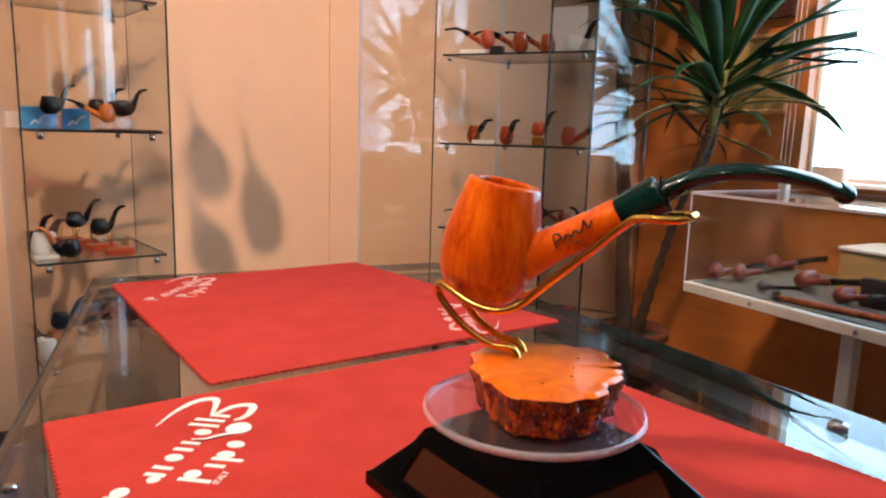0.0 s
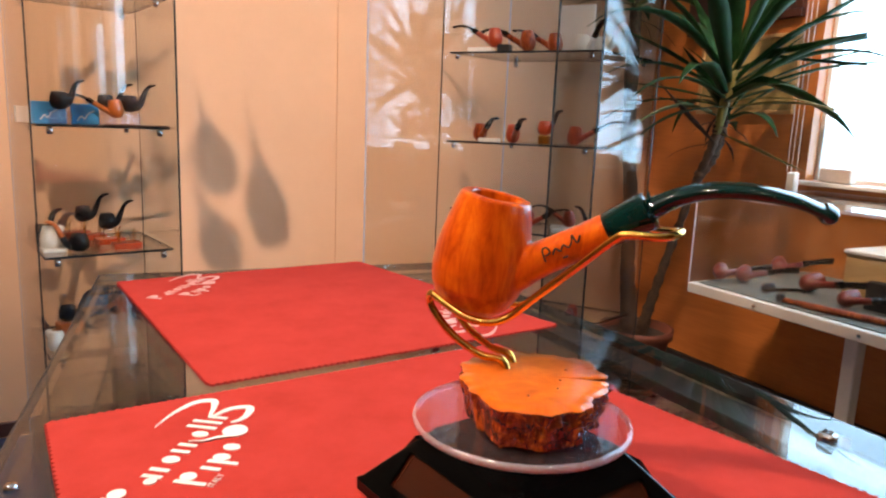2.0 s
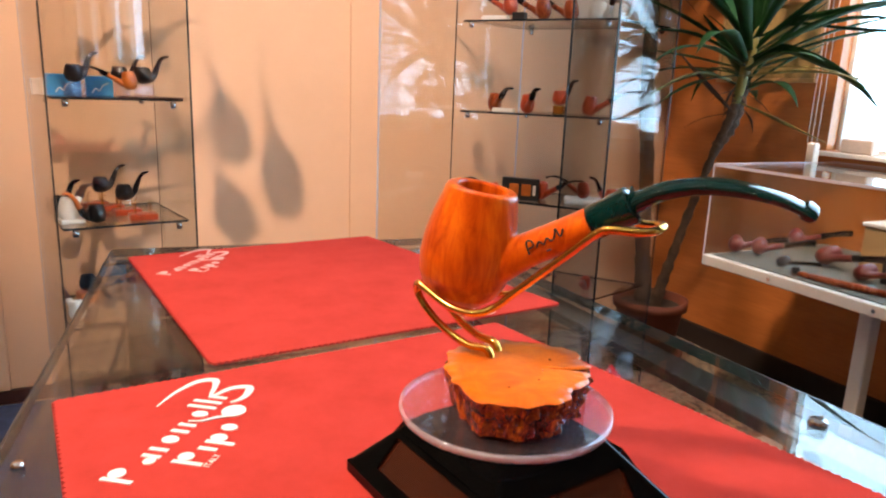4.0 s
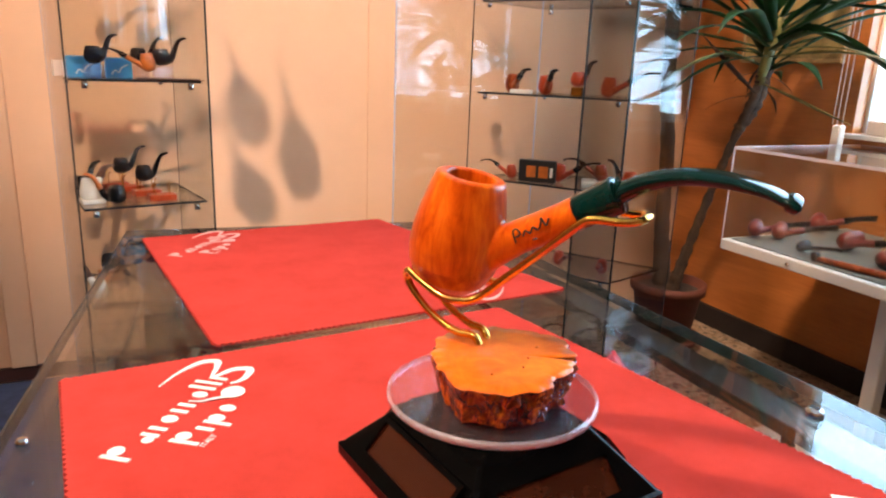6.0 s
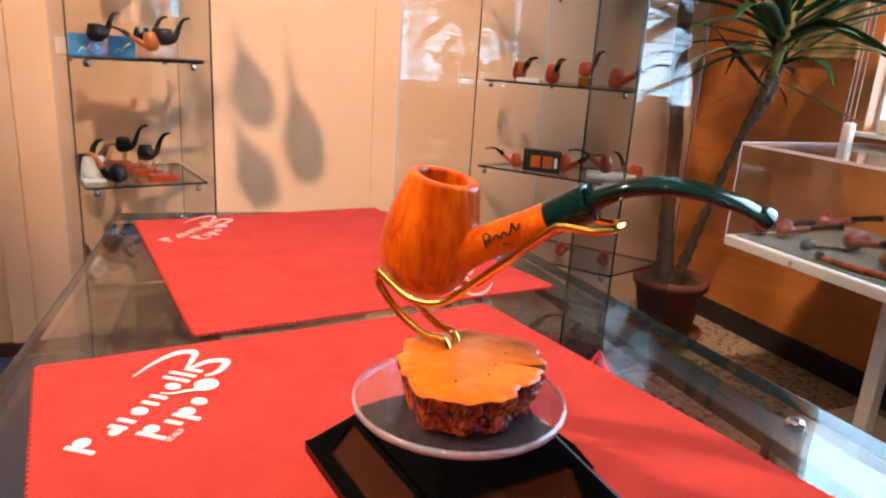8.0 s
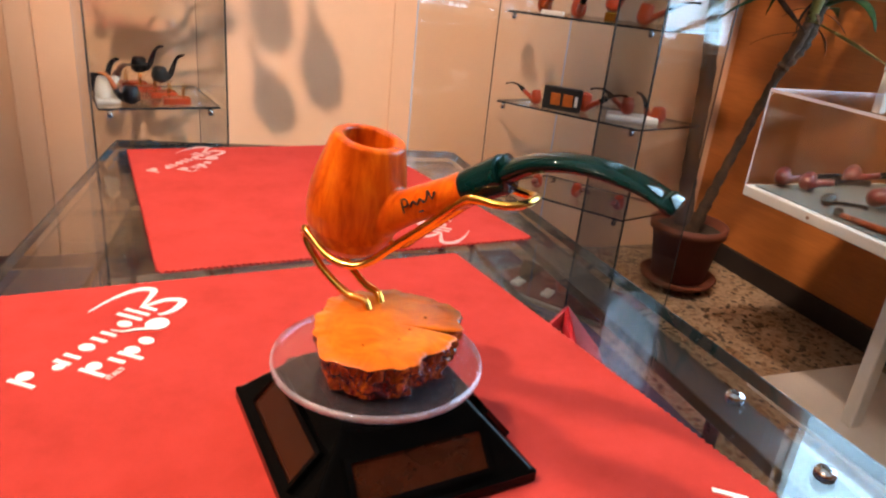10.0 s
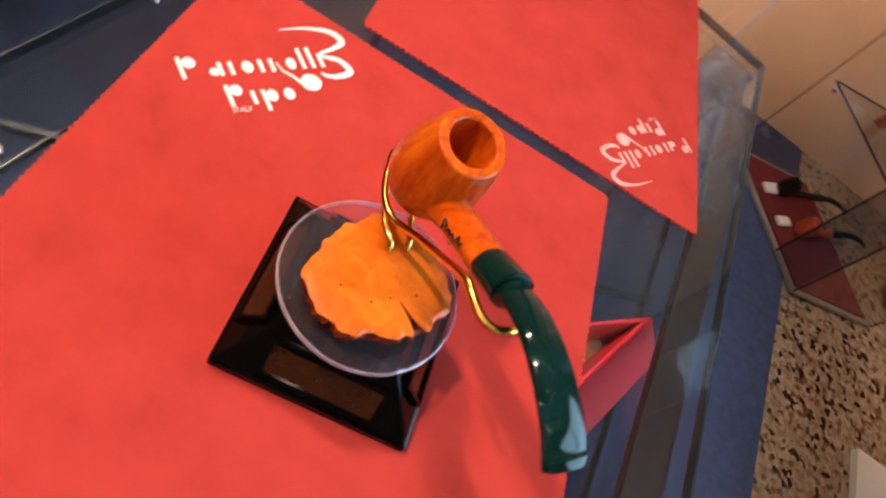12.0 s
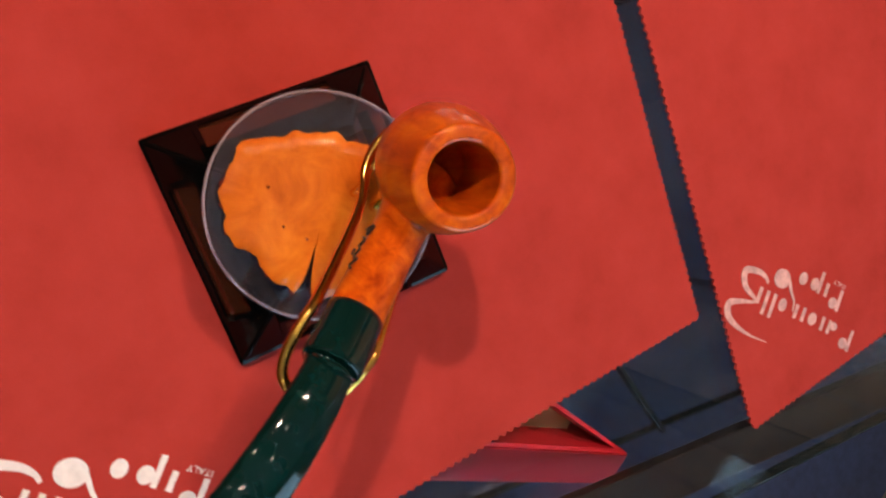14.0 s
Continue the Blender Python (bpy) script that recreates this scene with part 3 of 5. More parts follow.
# ---- felt mats with the printed mark ----
def pinked(corners, tooth=0.0021):
    """The outline of a cloth cut with pinking shears."""
    out = []
    n = len(corners)
    for i in range(n):
        a, b = Vector(corners[i]), Vector(corners[(i + 1) % n])
        d = (b - a)
        k = max(2, int(d.length / tooth))
        nrm = Vector((d.y, -d.x)).normalized() * 0.0018
        for j in range(k):
            p = a + d * (j / k)
            out.append(tuple(p + (nrm if j % 2 else Vector((0, 0)))))
    return out


def lettering(body, size, name, m, parent, mat_key="ink"):
    cu = bpy.data.curves.new(name, "FONT")
    cu.body, cu.size, cu.extrude, cu.align_x, cu.align_y = body, size, 0.00008, "CENTER", "CENTER"
    ob = new(name, cu)
    me = bpy.data.meshes.new_from_object(ob.evaluated_get(bpy.context.evaluated_depsgraph_get()))
    bpy.data.objects.remove(ob)
    me.materials.append(M[mat_key])
    ob = new(name, me)
    ob.parent, ob.matrix_basis = parent, m
    return ob


def mark(parent, ox, oy, turn, s=1.0, z=0.4803, ink="print"):
    """The printed mark: a pipe-shaped flourish and two lines of letter bars."""
    ex = Vector((math.cos(radians(turn)), math.sin(radians(turn))))
    ey = Vector((-ex.y, ex.x))

    def at(x, y):
        return Vector((ox, oy)) + ex * x * s + ey * y * s

    def flat(pts, name, zz=z):
        bm = bmesh.new()
        lo = [bm.verts.new((*at(*p), zz - 0.0004)) for p in pts]
        hi = [bm.verts.new((*at(*p), zz)) for p in pts]
        bm.faces.new(hi), bm.faces.new(lo[::-1])
        for i in range(len(pts)):
            j = (i + 1) % len(pts)
            bm.faces.new((lo[i], lo[j], hi[j], hi[i]))
        part(name, bm, ink, parent)

    def ribbon(pts, name, zz=z):
        path = smooth_path(pts, 6)
        bm = bmesh.new()
        rows = []
        for i, p in enumerate(path):
            d = path[min(i + 1, len(path) - 1)] - path[max(i - 1, 0)]
            n = np.array((-d[1], d[0])) / max(1e-9, math.hypot(d[0], d[1]))
            rows.append([bm.verts.new((*at(*(p[:2] + n * p[2] * k)), zz)) for k in (-1, 1)])
        for a, b in zip(rows, rows[1:]):
            bm.faces.new((a[0], a[1], b[1], b[0]))
        g = bmesh.ops.extrude_face_region(bm, geom=list(bm.faces))
        for v in (e for e in g["geom"] if isinstance(e, bmesh.types.BMVert)):
            v.co.z -= 0.0004
        part(name, bm, ink, parent)

    ribbon([(0.0674, 0.0294, 0.0002), (0.0846, 0.0293, 0.0009), (0.0997, 0.0253, 0.0019), (0.1041, 0.0174, 0.0022), (0.0962, 0.0130, 0.0014), (0.0855, 0.0091, 0.0009), (0.0967, 0.0036, 0.0018), (0.1003, -0.0049, 0.0022),
            (0.0912, -0.0077, 0.0018), (0.0843, -0.0065, 0.0012), (0.0811, -0.0038, 0.0008)], "flourish")
    ball = [(0.0721 + 0.0064 * math.cos(a), -0.0102 + 0.0060 * math.sin(a)) for a in np.linspace(0, 2 * math.pi, 24, endpoint=False)]
    flat(ball, "flourish_ball", z + 0.0003)
    ribbon([(0.0663, -0.0106, 0.0011), (0.0623, -0.0049, 0.0009), (0.0580, -0.0006, 0.0006), (0.0562, 0.0055, 0.0004)], "flourish_tail", z + 0.0006)

    # plain blots and bars in place of the lettering
    def bar(x, y, h, w=0.0025):
        flat([(x, y), (x + w, y), (x + w, y + h), (x, y + h)], "letter_bar", z + 0.0001)

    def blot(x0, x1, y0, y1):
        cx, cy, rx, ry = (x0 + x1) / 2, (y0 + y1) / 2, (x1 - x0) / 2, (y1 - y0) / 2
        flat([(cx + rx * 0.8 * math.cos(k * math.pi / 8), cy + ry * 0.92 * math.sin(k * math.pi / 8)) for k in range(16)], "letter_blot", z + 0.0001)

    low = 0.0088
    for x, h in ((0.0015, 0.0140), (0.0222, low), (0.0282, low), (0.0455, low), (0.0520, low), (0.0712, 0.0150), (0.0772, 0.0150), (0.0832, 0.0100)):
        bar(x, 0.0, h)
    for x0, x1, y0, y1 in ((0.0030, 0.0125, 0.0062, 0.0140), (0.0160, 0.0235, 0.0, 0.0058), (0.0345, 0.0430, 0.0, low), (0.0612, 0.0690, 0.0, low)):
        blot(x0, x1, y0, y1)
    base = -0.0205
    for x, y, h in ((0.0209, base, 0.0140), (0.0339, base, low), (0.0402, base - 0.0052, low + 0.0052)):
        bar(x, y, h)
    for x0, x1, y0, y1 in ((0.0224, 0.0312, base + 0.0062, base + 0.0140), (0.0415, 0.0500, base, base + low), (0.0520, 0.0602, base, base + low)):
        blot(x0, x1, y0, y1)
    o = at(0.0262, -0.0232)
    lettering("ITALY", 0.0042 * s, "small_print", Matrix(((ex.x, ey.x, 0, o.x), (ex.y, ey.y, 0, o.y), (0, 0, 1, z), (0, 0, 0, 1))), parent, ink)


def mat(label, corners, z, marks, ink="print"):
    c = thing("felt_mat", label, "mat", "felt mats")
    body = prism(pinked(corners), TOP + 0.0006, z)
    part("felt", body, "felt", c)
    for m in marks:
        mark(c, *m, z=z + 0.0004, ink=ink)


mat("red felt mat with pinked edge under the turntable", [(-0.082, -0.205), (0.222, -0.180), (0.159, 0.152), (-0.118, 0.120)], 0.4800, [(-0.086, 0.023, 54.7), (0.185, -0.097, 234.7)])
mat("red felt mat with pinked edge lying flat on the glass", [(-0.038, 0.145), (0.232, 0.178), (0.167, 0.461), (-0.077, 0.431)], 0.4796, [(-0.048, 0.352, 54.7, 0.93), (0.200, 0.262, 234.7, 0.93)], "print_worn")

# ---- the turntable, the stand and the pipe ----
AXIS = (0.0545, -0.0400)
STEM = -50.0                       # heading of the stem, degrees


def turntable():
    t = thing("turntable", "black plastic solar turntable with clear round plate, standing on the mat", "turntable", m=pose(0.0560, -0.0385, 0.4802, 0, 0, 9.2))
    a, b, h0, h1 = 0.0490, 0.0260, 0.0055, 0.0312
    bm = bmesh.new()
    rings = [[bm.verts.new((sx * r, sy * r, z)) for sx, sy in ((-1, -1), (1, -1), (1, 1), (-1, 1))] for r, z in ((a - 0.0008, 0.0), (a, 0.001), (a, h0), (a - 0.0015, h0 + 0.001), (b, h1), (b - 0.002, h1 + 0.001))]
    for r, s in zip(rings, rings[1:]):
        for i in range(4):
            bm.faces.new((r[i], r[(i + 1) % 4], s[(i + 1) % 4], s[i]))
    bm.faces.new(rings[0][::-1]), bm.faces.new(rings[-1])
    bmesh.ops.bevel(bm, geom=[e for e in bm.edges if abs(e.verts[0].co.z - e.verts[1].co.z) > 0.002], offset=0.0012, segments=2, affect="EDGES", profile=0.5)
    part("base", bm, "black", t, "glossy black sloping base")
    slope = math.atan2(h1 - h0, a - b)
    for k in range(4):
        m = pose(0, 0, 0, 0, 0, 90 * k) @ Matrix.Translation((0, -(a + b) / 2 - 0.0007, (h0 + h1) / 2 + 0.001)) @ Matrix.Rotation(slope, 4, "X") @ Matrix.Translation((0, -0.0036, 0))
        fr = bmesh.new()
        w, hh, e = 0.0268, 0.0072, 0.0022
        for r in ((-w - e, -hh - e, w + e, -hh), (-w - e, hh, w + e, hh + e), (-w - e, -hh, -w, hh), (w, -hh, w + e, hh)):
            quad_prism(fr, [(r[0], r[1]), (r[2], r[1]), (r[2], r[3]), (r[0], r[3])], -0.0015, 0.0013)
        ob = part("panel_frame", fr, "black", t)
        ob.matrix_basis = m
        ob = part("solar_cell", box(-w, -hh, -0.0013, w, hh, -0.0001), "cell", t, "dark brown solar cell")
        ob.matrix_basis = m
    part("hub", lathe([(0, 0.0318), (0.013, 0.0318), (0.012, 0.0362), (0.006, 0.0371), (0, 0.0371)], 32), "black", t, "", True)
    cx, cy = -0.0012, 0.0022
    plate = part("plate", lathe([(0, 0.0374), (0.0413, 0.0374), (0.0418, 0.0379), (0.0418, 0.0399), (0.0413, 0.0404), (0, 0.0404)], 96, None, (cx, cy)), "disc", t, "clear acrylic plate")
    plate.visible_shadow = False
    part("plate_edge", lathe([(0.0419, 0.0374), (0.0428, 0.0378), (0.0430, 0.0389), (0.0428, 0.0400), (0.0419, 0.0404)], 96, None, (cx, cy)), "rim", plate, "pale lilac polished rim", True)


PLATE = 0.4802 + 0.0405
HEAD = pose(AXIS[0], AXIS[1], 0, 0, 0, STEM)
REST = pose(0.0585, -0.0210, 0, 0, 0, STEM)   # the pipe is set off the axis to fit the camera's view


def slab_outline(a):
    """Radius of the burl slice at angle a, stem heading at 0."""
    r = 0.0303 + 0.0033 * math.cos(a) - 0.0019 * math.cos(2 * a - 0.4) - 0.0019 * math.cos(3 * a + 0.6) + 0.0008 * math.sin(7 * a) + 0.0008 * math.sin(12 * a + 2) + 0.0004 * math.sin(23 * a)
    d = (a - radians(23) + math.pi) % (2 * math.pi) - math.pi
    return r - 0.0130 * math.exp(-(d / 0.060) ** 2) - 0.0070 * math.exp(-(d / 0.022) ** 2)


def stand():
    s = thing("pipe_stand", "burl wood slice with gold wire rest on the turntable", "pipe stand", m=HEAD)
    n, z0, z1 = 360, PLATE + 0.0004, PLATE + 0.0158
    bm = bmesh.new()
    rows = []
    levels = 14
    for k in range(levels + 1):
        u = k / levels
        row = []
        for i in range(n):
            a = 2 * math.pi * i / n
            r = slab_outline(a) * (0.90 + 0.10 * u) - 0.0012 * (1 - u)
            p = Vector((r * math.cos(a) * 230, r * math.sin(a) * 230, u * 4))
            lump = noise.noise(p) * 0.0026 + noise.noise(p * 2.6) * 0.0020 + noise.noise(p * 6) * 0.0009
            # one flank is sawn smooth and only streaked, the rest is knobbly bark
            g = (a + radians(120) + math.pi) % (2 * math.pi) - math.pi
            sawn = math.exp(-(g / 0.75) ** 4)
            lump = lump * (1 - 0.8 * sawn) + sawn * 0.0006 * noise.noise(Vector((p.x * 3, p.y * 3, u)))
            r += lump * (1 if k < levels else 0.25) * (1.0 if 0.02 < u else 0.5)
            row.append(bm.verts.new((r * math.cos(a) - 0.001, r * math.sin(a), z0 + (z1 - z0) * u)))
        rows.append(row)
    for a, b in zip(rows, rows[1:]):
        for i in range(n):
            bm.faces.new((a[i], a[(i + 1) % n], b[(i + 1) % n], b[i]))
    bm.faces.new(rows[0][::-1])
    top = [v.co.copy() for v in rows[-1]]
    part("bark", bm, "bark", s, "dark reddish lacquered bark edge", True)
    fb = bmesh.new()
    prev = None
    for sc, dz in ((1.0, 0.0), (0.985, 0.0006), (0.8, 0.0008), (0.5, 0.0009), (0.2, 0.0009)):
        ring = [fb.verts.new((p.x * sc, p.y * sc, p.z + dz)) for p in top]
        if prev:
            for i in range(n):
                fb.faces.new((prev[i], prev[(i + 1) % n], ring[(i + 1) % n], ring[i]))
        prev = ring
    fb.faces.new(prev)
    part("face", fb, "slab_face", s, "polished orange burl face", True)
    for a, r, w in ((0.9, 0.018, 0.0009), (-0.5, 0.015, 0.0007), (-1.3, 0.020, 0.0008), (2.6, 0.017, 0.0006), (0.15, 0.012, 0.0006)):
        part("pit", lathe([(0, z1 + 0.0011), (w * 0.6, z1 + 0.0012), (w, z1 + 0.0007)], 10, None, (r * math.cos(a), r * math.sin(a))), "bark", s, "small dark pit")
    half = [(-0.001, 0.0040, 0.532), (-0.0015, 0.0042, 0.5390), (-0.004, 0.0045, 0.5437), (-0.012, 0.0060, 0.5447), (-0.022, 0.0072, 0.5500), (-0.0290, 0.0086, 0.5570), (-0.0322, 0.0100, 0.5630), (-0.0312, 0.0116, 0.5672), (-0.027, 0.0136, 0.5662),
            (-0.014, 0.0168, 0.5612), (-0.004, 0.0152, 0.5600), (0.003, 0.0118, 0.5628), (0.012, 0.0104, 0.5710), (0.027, 0.0102, 0.5845), (0.040, 0.0106, 0.5965), (0.045, 0.0108, 0.5988), (0.055, 0.0094, 0.5988), (0.0605, 0.0062, 0.5996)]
    pts = half + [(0.0622, 0, 0.6002)] + [(x, -y, z) for x, y, z in half[::-1]]
    # the feet are shifted near the middle of the slice to fit the camera's view
    for k in [*range(6), *range(len(pts) - 6, len(pts))]:
        x, y, z = pts[k]
        f = min(1.0, max(0.0, (0.566 - z) / 0.026))
        pts[k] = (x + 0.004 * f, y - 0.006 * f, z)
    w = part("wire", wire(pts, 0.00165, 12, 8), "gold", s, "gold wire pipe rest", True)
    w.matrix_basis = HEAD.inverted() @ REST @ pose(-0.0010, 0, -0.0035)


BOWL = [(0.0, 0.0), (0.006, 0.0004), (0.0105, 0.0020), (0.0148, 0.0060), (0.0178, 0.0120), (0.0189, 0.0185), (0.0187, 0.0250), (0.0176, 0.0320), (0.0160, 0.0390), (0.0146, 0.0445), (0.0139, 0.0468), (0.0132, 0.0474), (0.0104, 0.0475), (0.0095, 0.0470)]


def bent_pipe(name, label, m, wood="briar", stem="acrylic_green", group="", hero=False, curve=1.0, s=1.0):
    """A bent briar pipe; u runs along the stem, z up, the bowl's foot near z = 0."""
    p = thing(name, label, "pipe", group, m)
    seg = 48 if hero else 16
    tilt = radians(11 if hero else 7)
    R = Matrix.Translation((-0.0175 * s, 0, 0)) @ Matrix.Rotation(tilt, 4, "Y")
    prof = [(r * 1.05, z * 1.085 - 0.0040) if hero else (r * s, z * s) for r, z in BOWL] + [(0.0092 * s, 0.030 * s), (0.0080 * s, 0.016 * s), (0.004 * s, 0.011 * s), (0, 0.010 * s)]
    prof[0] = (0, prof[0][1])
    bm = lathe(prof, seg)
    bmesh.ops.transform(bm, matrix=R, verts=list(bm.verts))
    shank = [(-0.010, 0.0120, 0.0105, 0.0100), (-0.001, 0.0160, 0.0098, 0.0092), (0.0060, 0.0197, 0.0084, 0.0078), (0.0140, 0.0243, 0.0079, 0.0070), (0.0260, 0.0306, 0.0079, 0.0068), (0.0372, 0.0370, 0.0080, 0.0067)]
    sweep([(x * s, 0, z * s, a * s, b * s) for x, z, a, b in smooth_path(shank, 5 if hero else 2)], (0, 1, 0), 28 if hero else 10, bm)
    b = part("bowl", bm, wood, p, "", True)
    if hero:
        r = b.modifiers.new("join", "REMESH")
        r.mode, r.voxel_size, r.use_smooth_shade = "VOXEL", 0.00045, True
        sm = b.modifiers.new("soften", "SMOOTH")
        sm.factor, sm.iterations = 0.5, 10
    c = curve
    st = [(0.0371, 0.0370, 0.0081, 0.0068), (0.0440, 0.0412, 0.0083, 0.0071), (0.0503, 0.0450, 0.0084, 0.0074), (0.0511, 0.0455, 0.0081, 0.0068), (0.0516, 0.0458, 0.0073, 0.0045), (0.0535, 0.0470, 0.0069, 0.0041), (0.0620, 0.0515 - 0.002 * (1 - c), 0.0073, 0.0035), (0.0740, 0.0544 + 0.004 * (1 - c), 0.0078, 0.0032),
          (0.0870, 0.0545 + 0.012 * (1 - c), 0.0082, 0.0030), (0.0990, 0.0525 + 0.020 * (1 - c), 0.0085, 0.0025), (0.1060, 0.0500 + 0.026 * (1 - c), 0.0087, 0.0023), (0.1075, 0.0495 + 0.027 * (1 - c), 0.0088, 0.0033), (0.1100, 0.0482 + 0.028 * (1 - c), 0.0086, 0.0031), (0.1108, 0.0478 + 0.028 * (1 - c), 0.0078, 0.0022), (0.1113, 0.0476 + 0.028 * (1 - c), 0.0052, 0.0010)]
    part("stem", sweep([(x * s, 0, z * s, a * s, w * s) for x, z, a, w in smooth_path(st, 6 if hero else 2)], (0, 1, 0), 28 if hero else 10), stem, p, "dark green acrylic stem" if hero else "", True)
    return p, b


def hero():
    p, b = bent_pipe("tobacco_pipe", "polished orange briar pipe with dark green bent stem", REST @ pose(-0.0016, 0, 0.5583), hero=True)
    # words on the far side of the shank, a scrawled mark on the near side
    c31, s31 = math.cos(radians(31)), math.sin(radians(31))
    lettering("Handmade in Italy", 0.0031, "stamp", Matrix(((-c31, -s31, 0, 0.0205), (0, 0, 1, 0.0081), (-s31, c31, 0, 0.0272), (0, 0, 0, 1))), b)
    side = Matrix.Translation((0.0215, -0.0084, 0.0292)) @ Matrix.Rotation(radians(-31), 4, "Y") @ Matrix.Scale(1.1, 4)
    for pts in ([(-0.0075, 0, -0.0018), (-0.0068, 0, 0.0024), (-0.0050, 0, 0.0026), (-0.0046, 0, 0.0006), (-0.0066, 0, 0.0002)],
                [(-0.0040, 0, -0.0005), (-0.0022, 0, 0.0010), (-0.0010, 0, -0.0006), (0.0008, 0, 0.0010), (0.0022, 0, -0.0006), (0.0042, 0, 0.0012), (0.0050, 0, 0.0028), (0.0056, 0, -0.0004), (0.0075, 0, 0.0016)],
                [(-0.0012, 0, -0.0030), (0.0006, 0, -0.0032)]):
        ob = part("stamp", wire(pts, 0.00036, 6, 4), "ink", b, "black scrawled stamp")
        ob.matrix_basis = side


turntable()
stand()
hero()

# ---- the glass towers ----


def unit(a, b):
    return (Vector(b) - Vector(a)).normalized()


def tower(label, fl, fr, depth, shelves, base_mat, open_door=None, side=None, split=0.5):
    """A frameless glass tower over a plan rectangle; fl and fr are the ends of its front. side skews the plan to fit
    the camera's view.
    """
    fl, fr = Vector(fl), Vector(fr)
    along = unit(fl, fr)
    back = (Vector(side) if side else Vector((-along.y, along.x))) * depth
    bl, br = fl + back, fr + back
    top = 2.0
    t = thing("glass_tower", label, "display cabinet", "glass towers")
    part("plinth", prism([tuple(p) for p in (fl, fr, br, bl)], 0.0065, 0.014, 0.002), "plinth_grey", t, "grey-brown plinth")
    k = 0.012
    tray = [fl + along * k + back.normalized() * k, fr - along * k + back.normalized() * k, br - along * k - back.normalized() * k, bl + along * k - back.normalized() * k]
    part("floor_panel", prism([tuple(p) for p in tray], 0.0143, 0.018), base_mat, t, "crimson velvet floor panel" if base_mat == "velvet" else "")
    part("top", prism([tuple(p) for p in (fl, fr, br, bl)], top, top + 0.03, 0.003), "white", t)
    mid = fl + (fr - fl) * split
    runs = [("side_pane", fl, bl), ("side_pane", fr, br), ("back_pane", bl, br)]
    runs += [("door", mid, fr), ("door", fl, open_door)] if open_door else [("door", fl, fr)]
    for nm, a, b in runs:
        a, b = Vector(a), Vector(b)
        p = part(nm, pane(a + (b - a).normalized() * 0.003, b - (b - a).normalized() * 0.003, 0.0145, top - 0.0005, 0.005), "smoked" if nm == "door" and open_door and a == mid else "clear", t)
        p.visible_shadow = False
    ends = [fl, fr, bl, br] + ([mid, Vector(open_door)] if open_door else [])
    for i, e in enumerate(ends):
        w = 0.0015 if i in (1, 4) else 0.0010
        part("pane_edge", box(e.x - w, e.y - w, 0.0146, e.x + w, e.y + w, top - 0.001), "edge" if i in (0, 1, 3, 4) else "clip", t).visible_shadow = False
    g = 0.010
    for z in shelves:
        c = [fl + along * g + back.normalized() * g, fr - along * g + back.normalized() * g, br - along * g - back.normalized() * g, bl + along * g - back.normalized() * g]
        s = part("shelf", prism([tuple(p) for p in c], z - 0.0035, z), "clear", t)
        s.visible_shadow = False
        for a, b in zip(c, c[1:] + c[:1]):
            part("shelf_edge", pane(a, b, z - 0.0036, z + 0.0001, 0.0010), "edge", s).visible_shadow = False
        for p, q in ((c[0], c[1]), (c[1], c[0]), (c[2], c[3]), (c[3], c[2])):
            m = p + (q - p).normalized() * 0.016
            part("shelf_clip", lathe([(0, z - 0.015), (0.005, z - 0.0145), (0.0055, z - 0.009), (0.004, z - 0.0038), (0, z - 0.0038)], 12, None, (m.x, m.y)), "steel", t, "", True)
    return fl, along, back


LSH = [0.245, 0.41, 0.612, 0.815, 1.02, 1.25, 1.5]
RSH = [0.245, 0.425, 0.604, 0.785, 0.97, 1.2, 1.5]
LF, LA, LB = tower("frameless glass display tower with pipes on its shelves", (-0.172, 0.926), (0.034, 0.970), 0.22, LSH, "white")
RF, RA, RB = tower("frameless glass display tower with one door open", (0.562, 1.062), (0.760, 0.793), 0.205, RSH, "velvet", (0.369, 0.986), (0.958, 0.287), 0.737)


def on_left(u, v, z, turn=0.0):
    p = LF + LA * u + LB * v
    return pose(p.x, p.y, z, 0, 0, math.degrees(math.atan2(LA.y, LA.x)) + turn)


def on_right(u, v, z, turn=0.0):
    p = RF + RA * u * 0.889 + RB * v
    return pose(p.x, p.y, z, 0, 0, math.degrees(math.atan2(RA.y, RA.x)) + turn)


# ---- pipes in the displays ----
def shelf_pipe(label, m, wood, stem="black_pipe", s=0.72, curve=1.0, raise_by=0.0, lie=0.0, group="displayed pipes"):
    """A displayed pipe, standing on its foot or lying over by lie degrees."""
    lift = 0.0002 + raise_by + (0.0186 * s * math.sin(radians(abs(lie))) if lie else 0)
    p, _ = bent_pipe("tobacco_pipe", label, m @ pose(0, 0, lift) @ pose(0, 0, 0, lie, 0, 0), wood, stem, group, False, curve, s)
    return p


def small_rest(m, wood="red_wood"):
    """A little wooden block with two wire forks."""
    r = thing("pipe_rest", "small orange wooden pipe rest with brass forks", "pipe rest", "pipe rests", m)
    part("block", box(-0.022, -0.014, 0.0002, 0.022, 0.014, 0.011, 0.0015), wood, r)
    for x in (-0.012, 0.012):
        part("fork", wire([(x, -0.008, 0.0105), (x, -0.009, 0.026), (x + 0.004, -0.011, 0.032)], 0.0009, 6, 3), "gold", r)
        part("fork", wire([(x, 0.008, 0.0105), (x, 0.009, 0.026), (x + 0.004, 0.011, 0.032)], 0.0009, 6, 3), "gold", r)


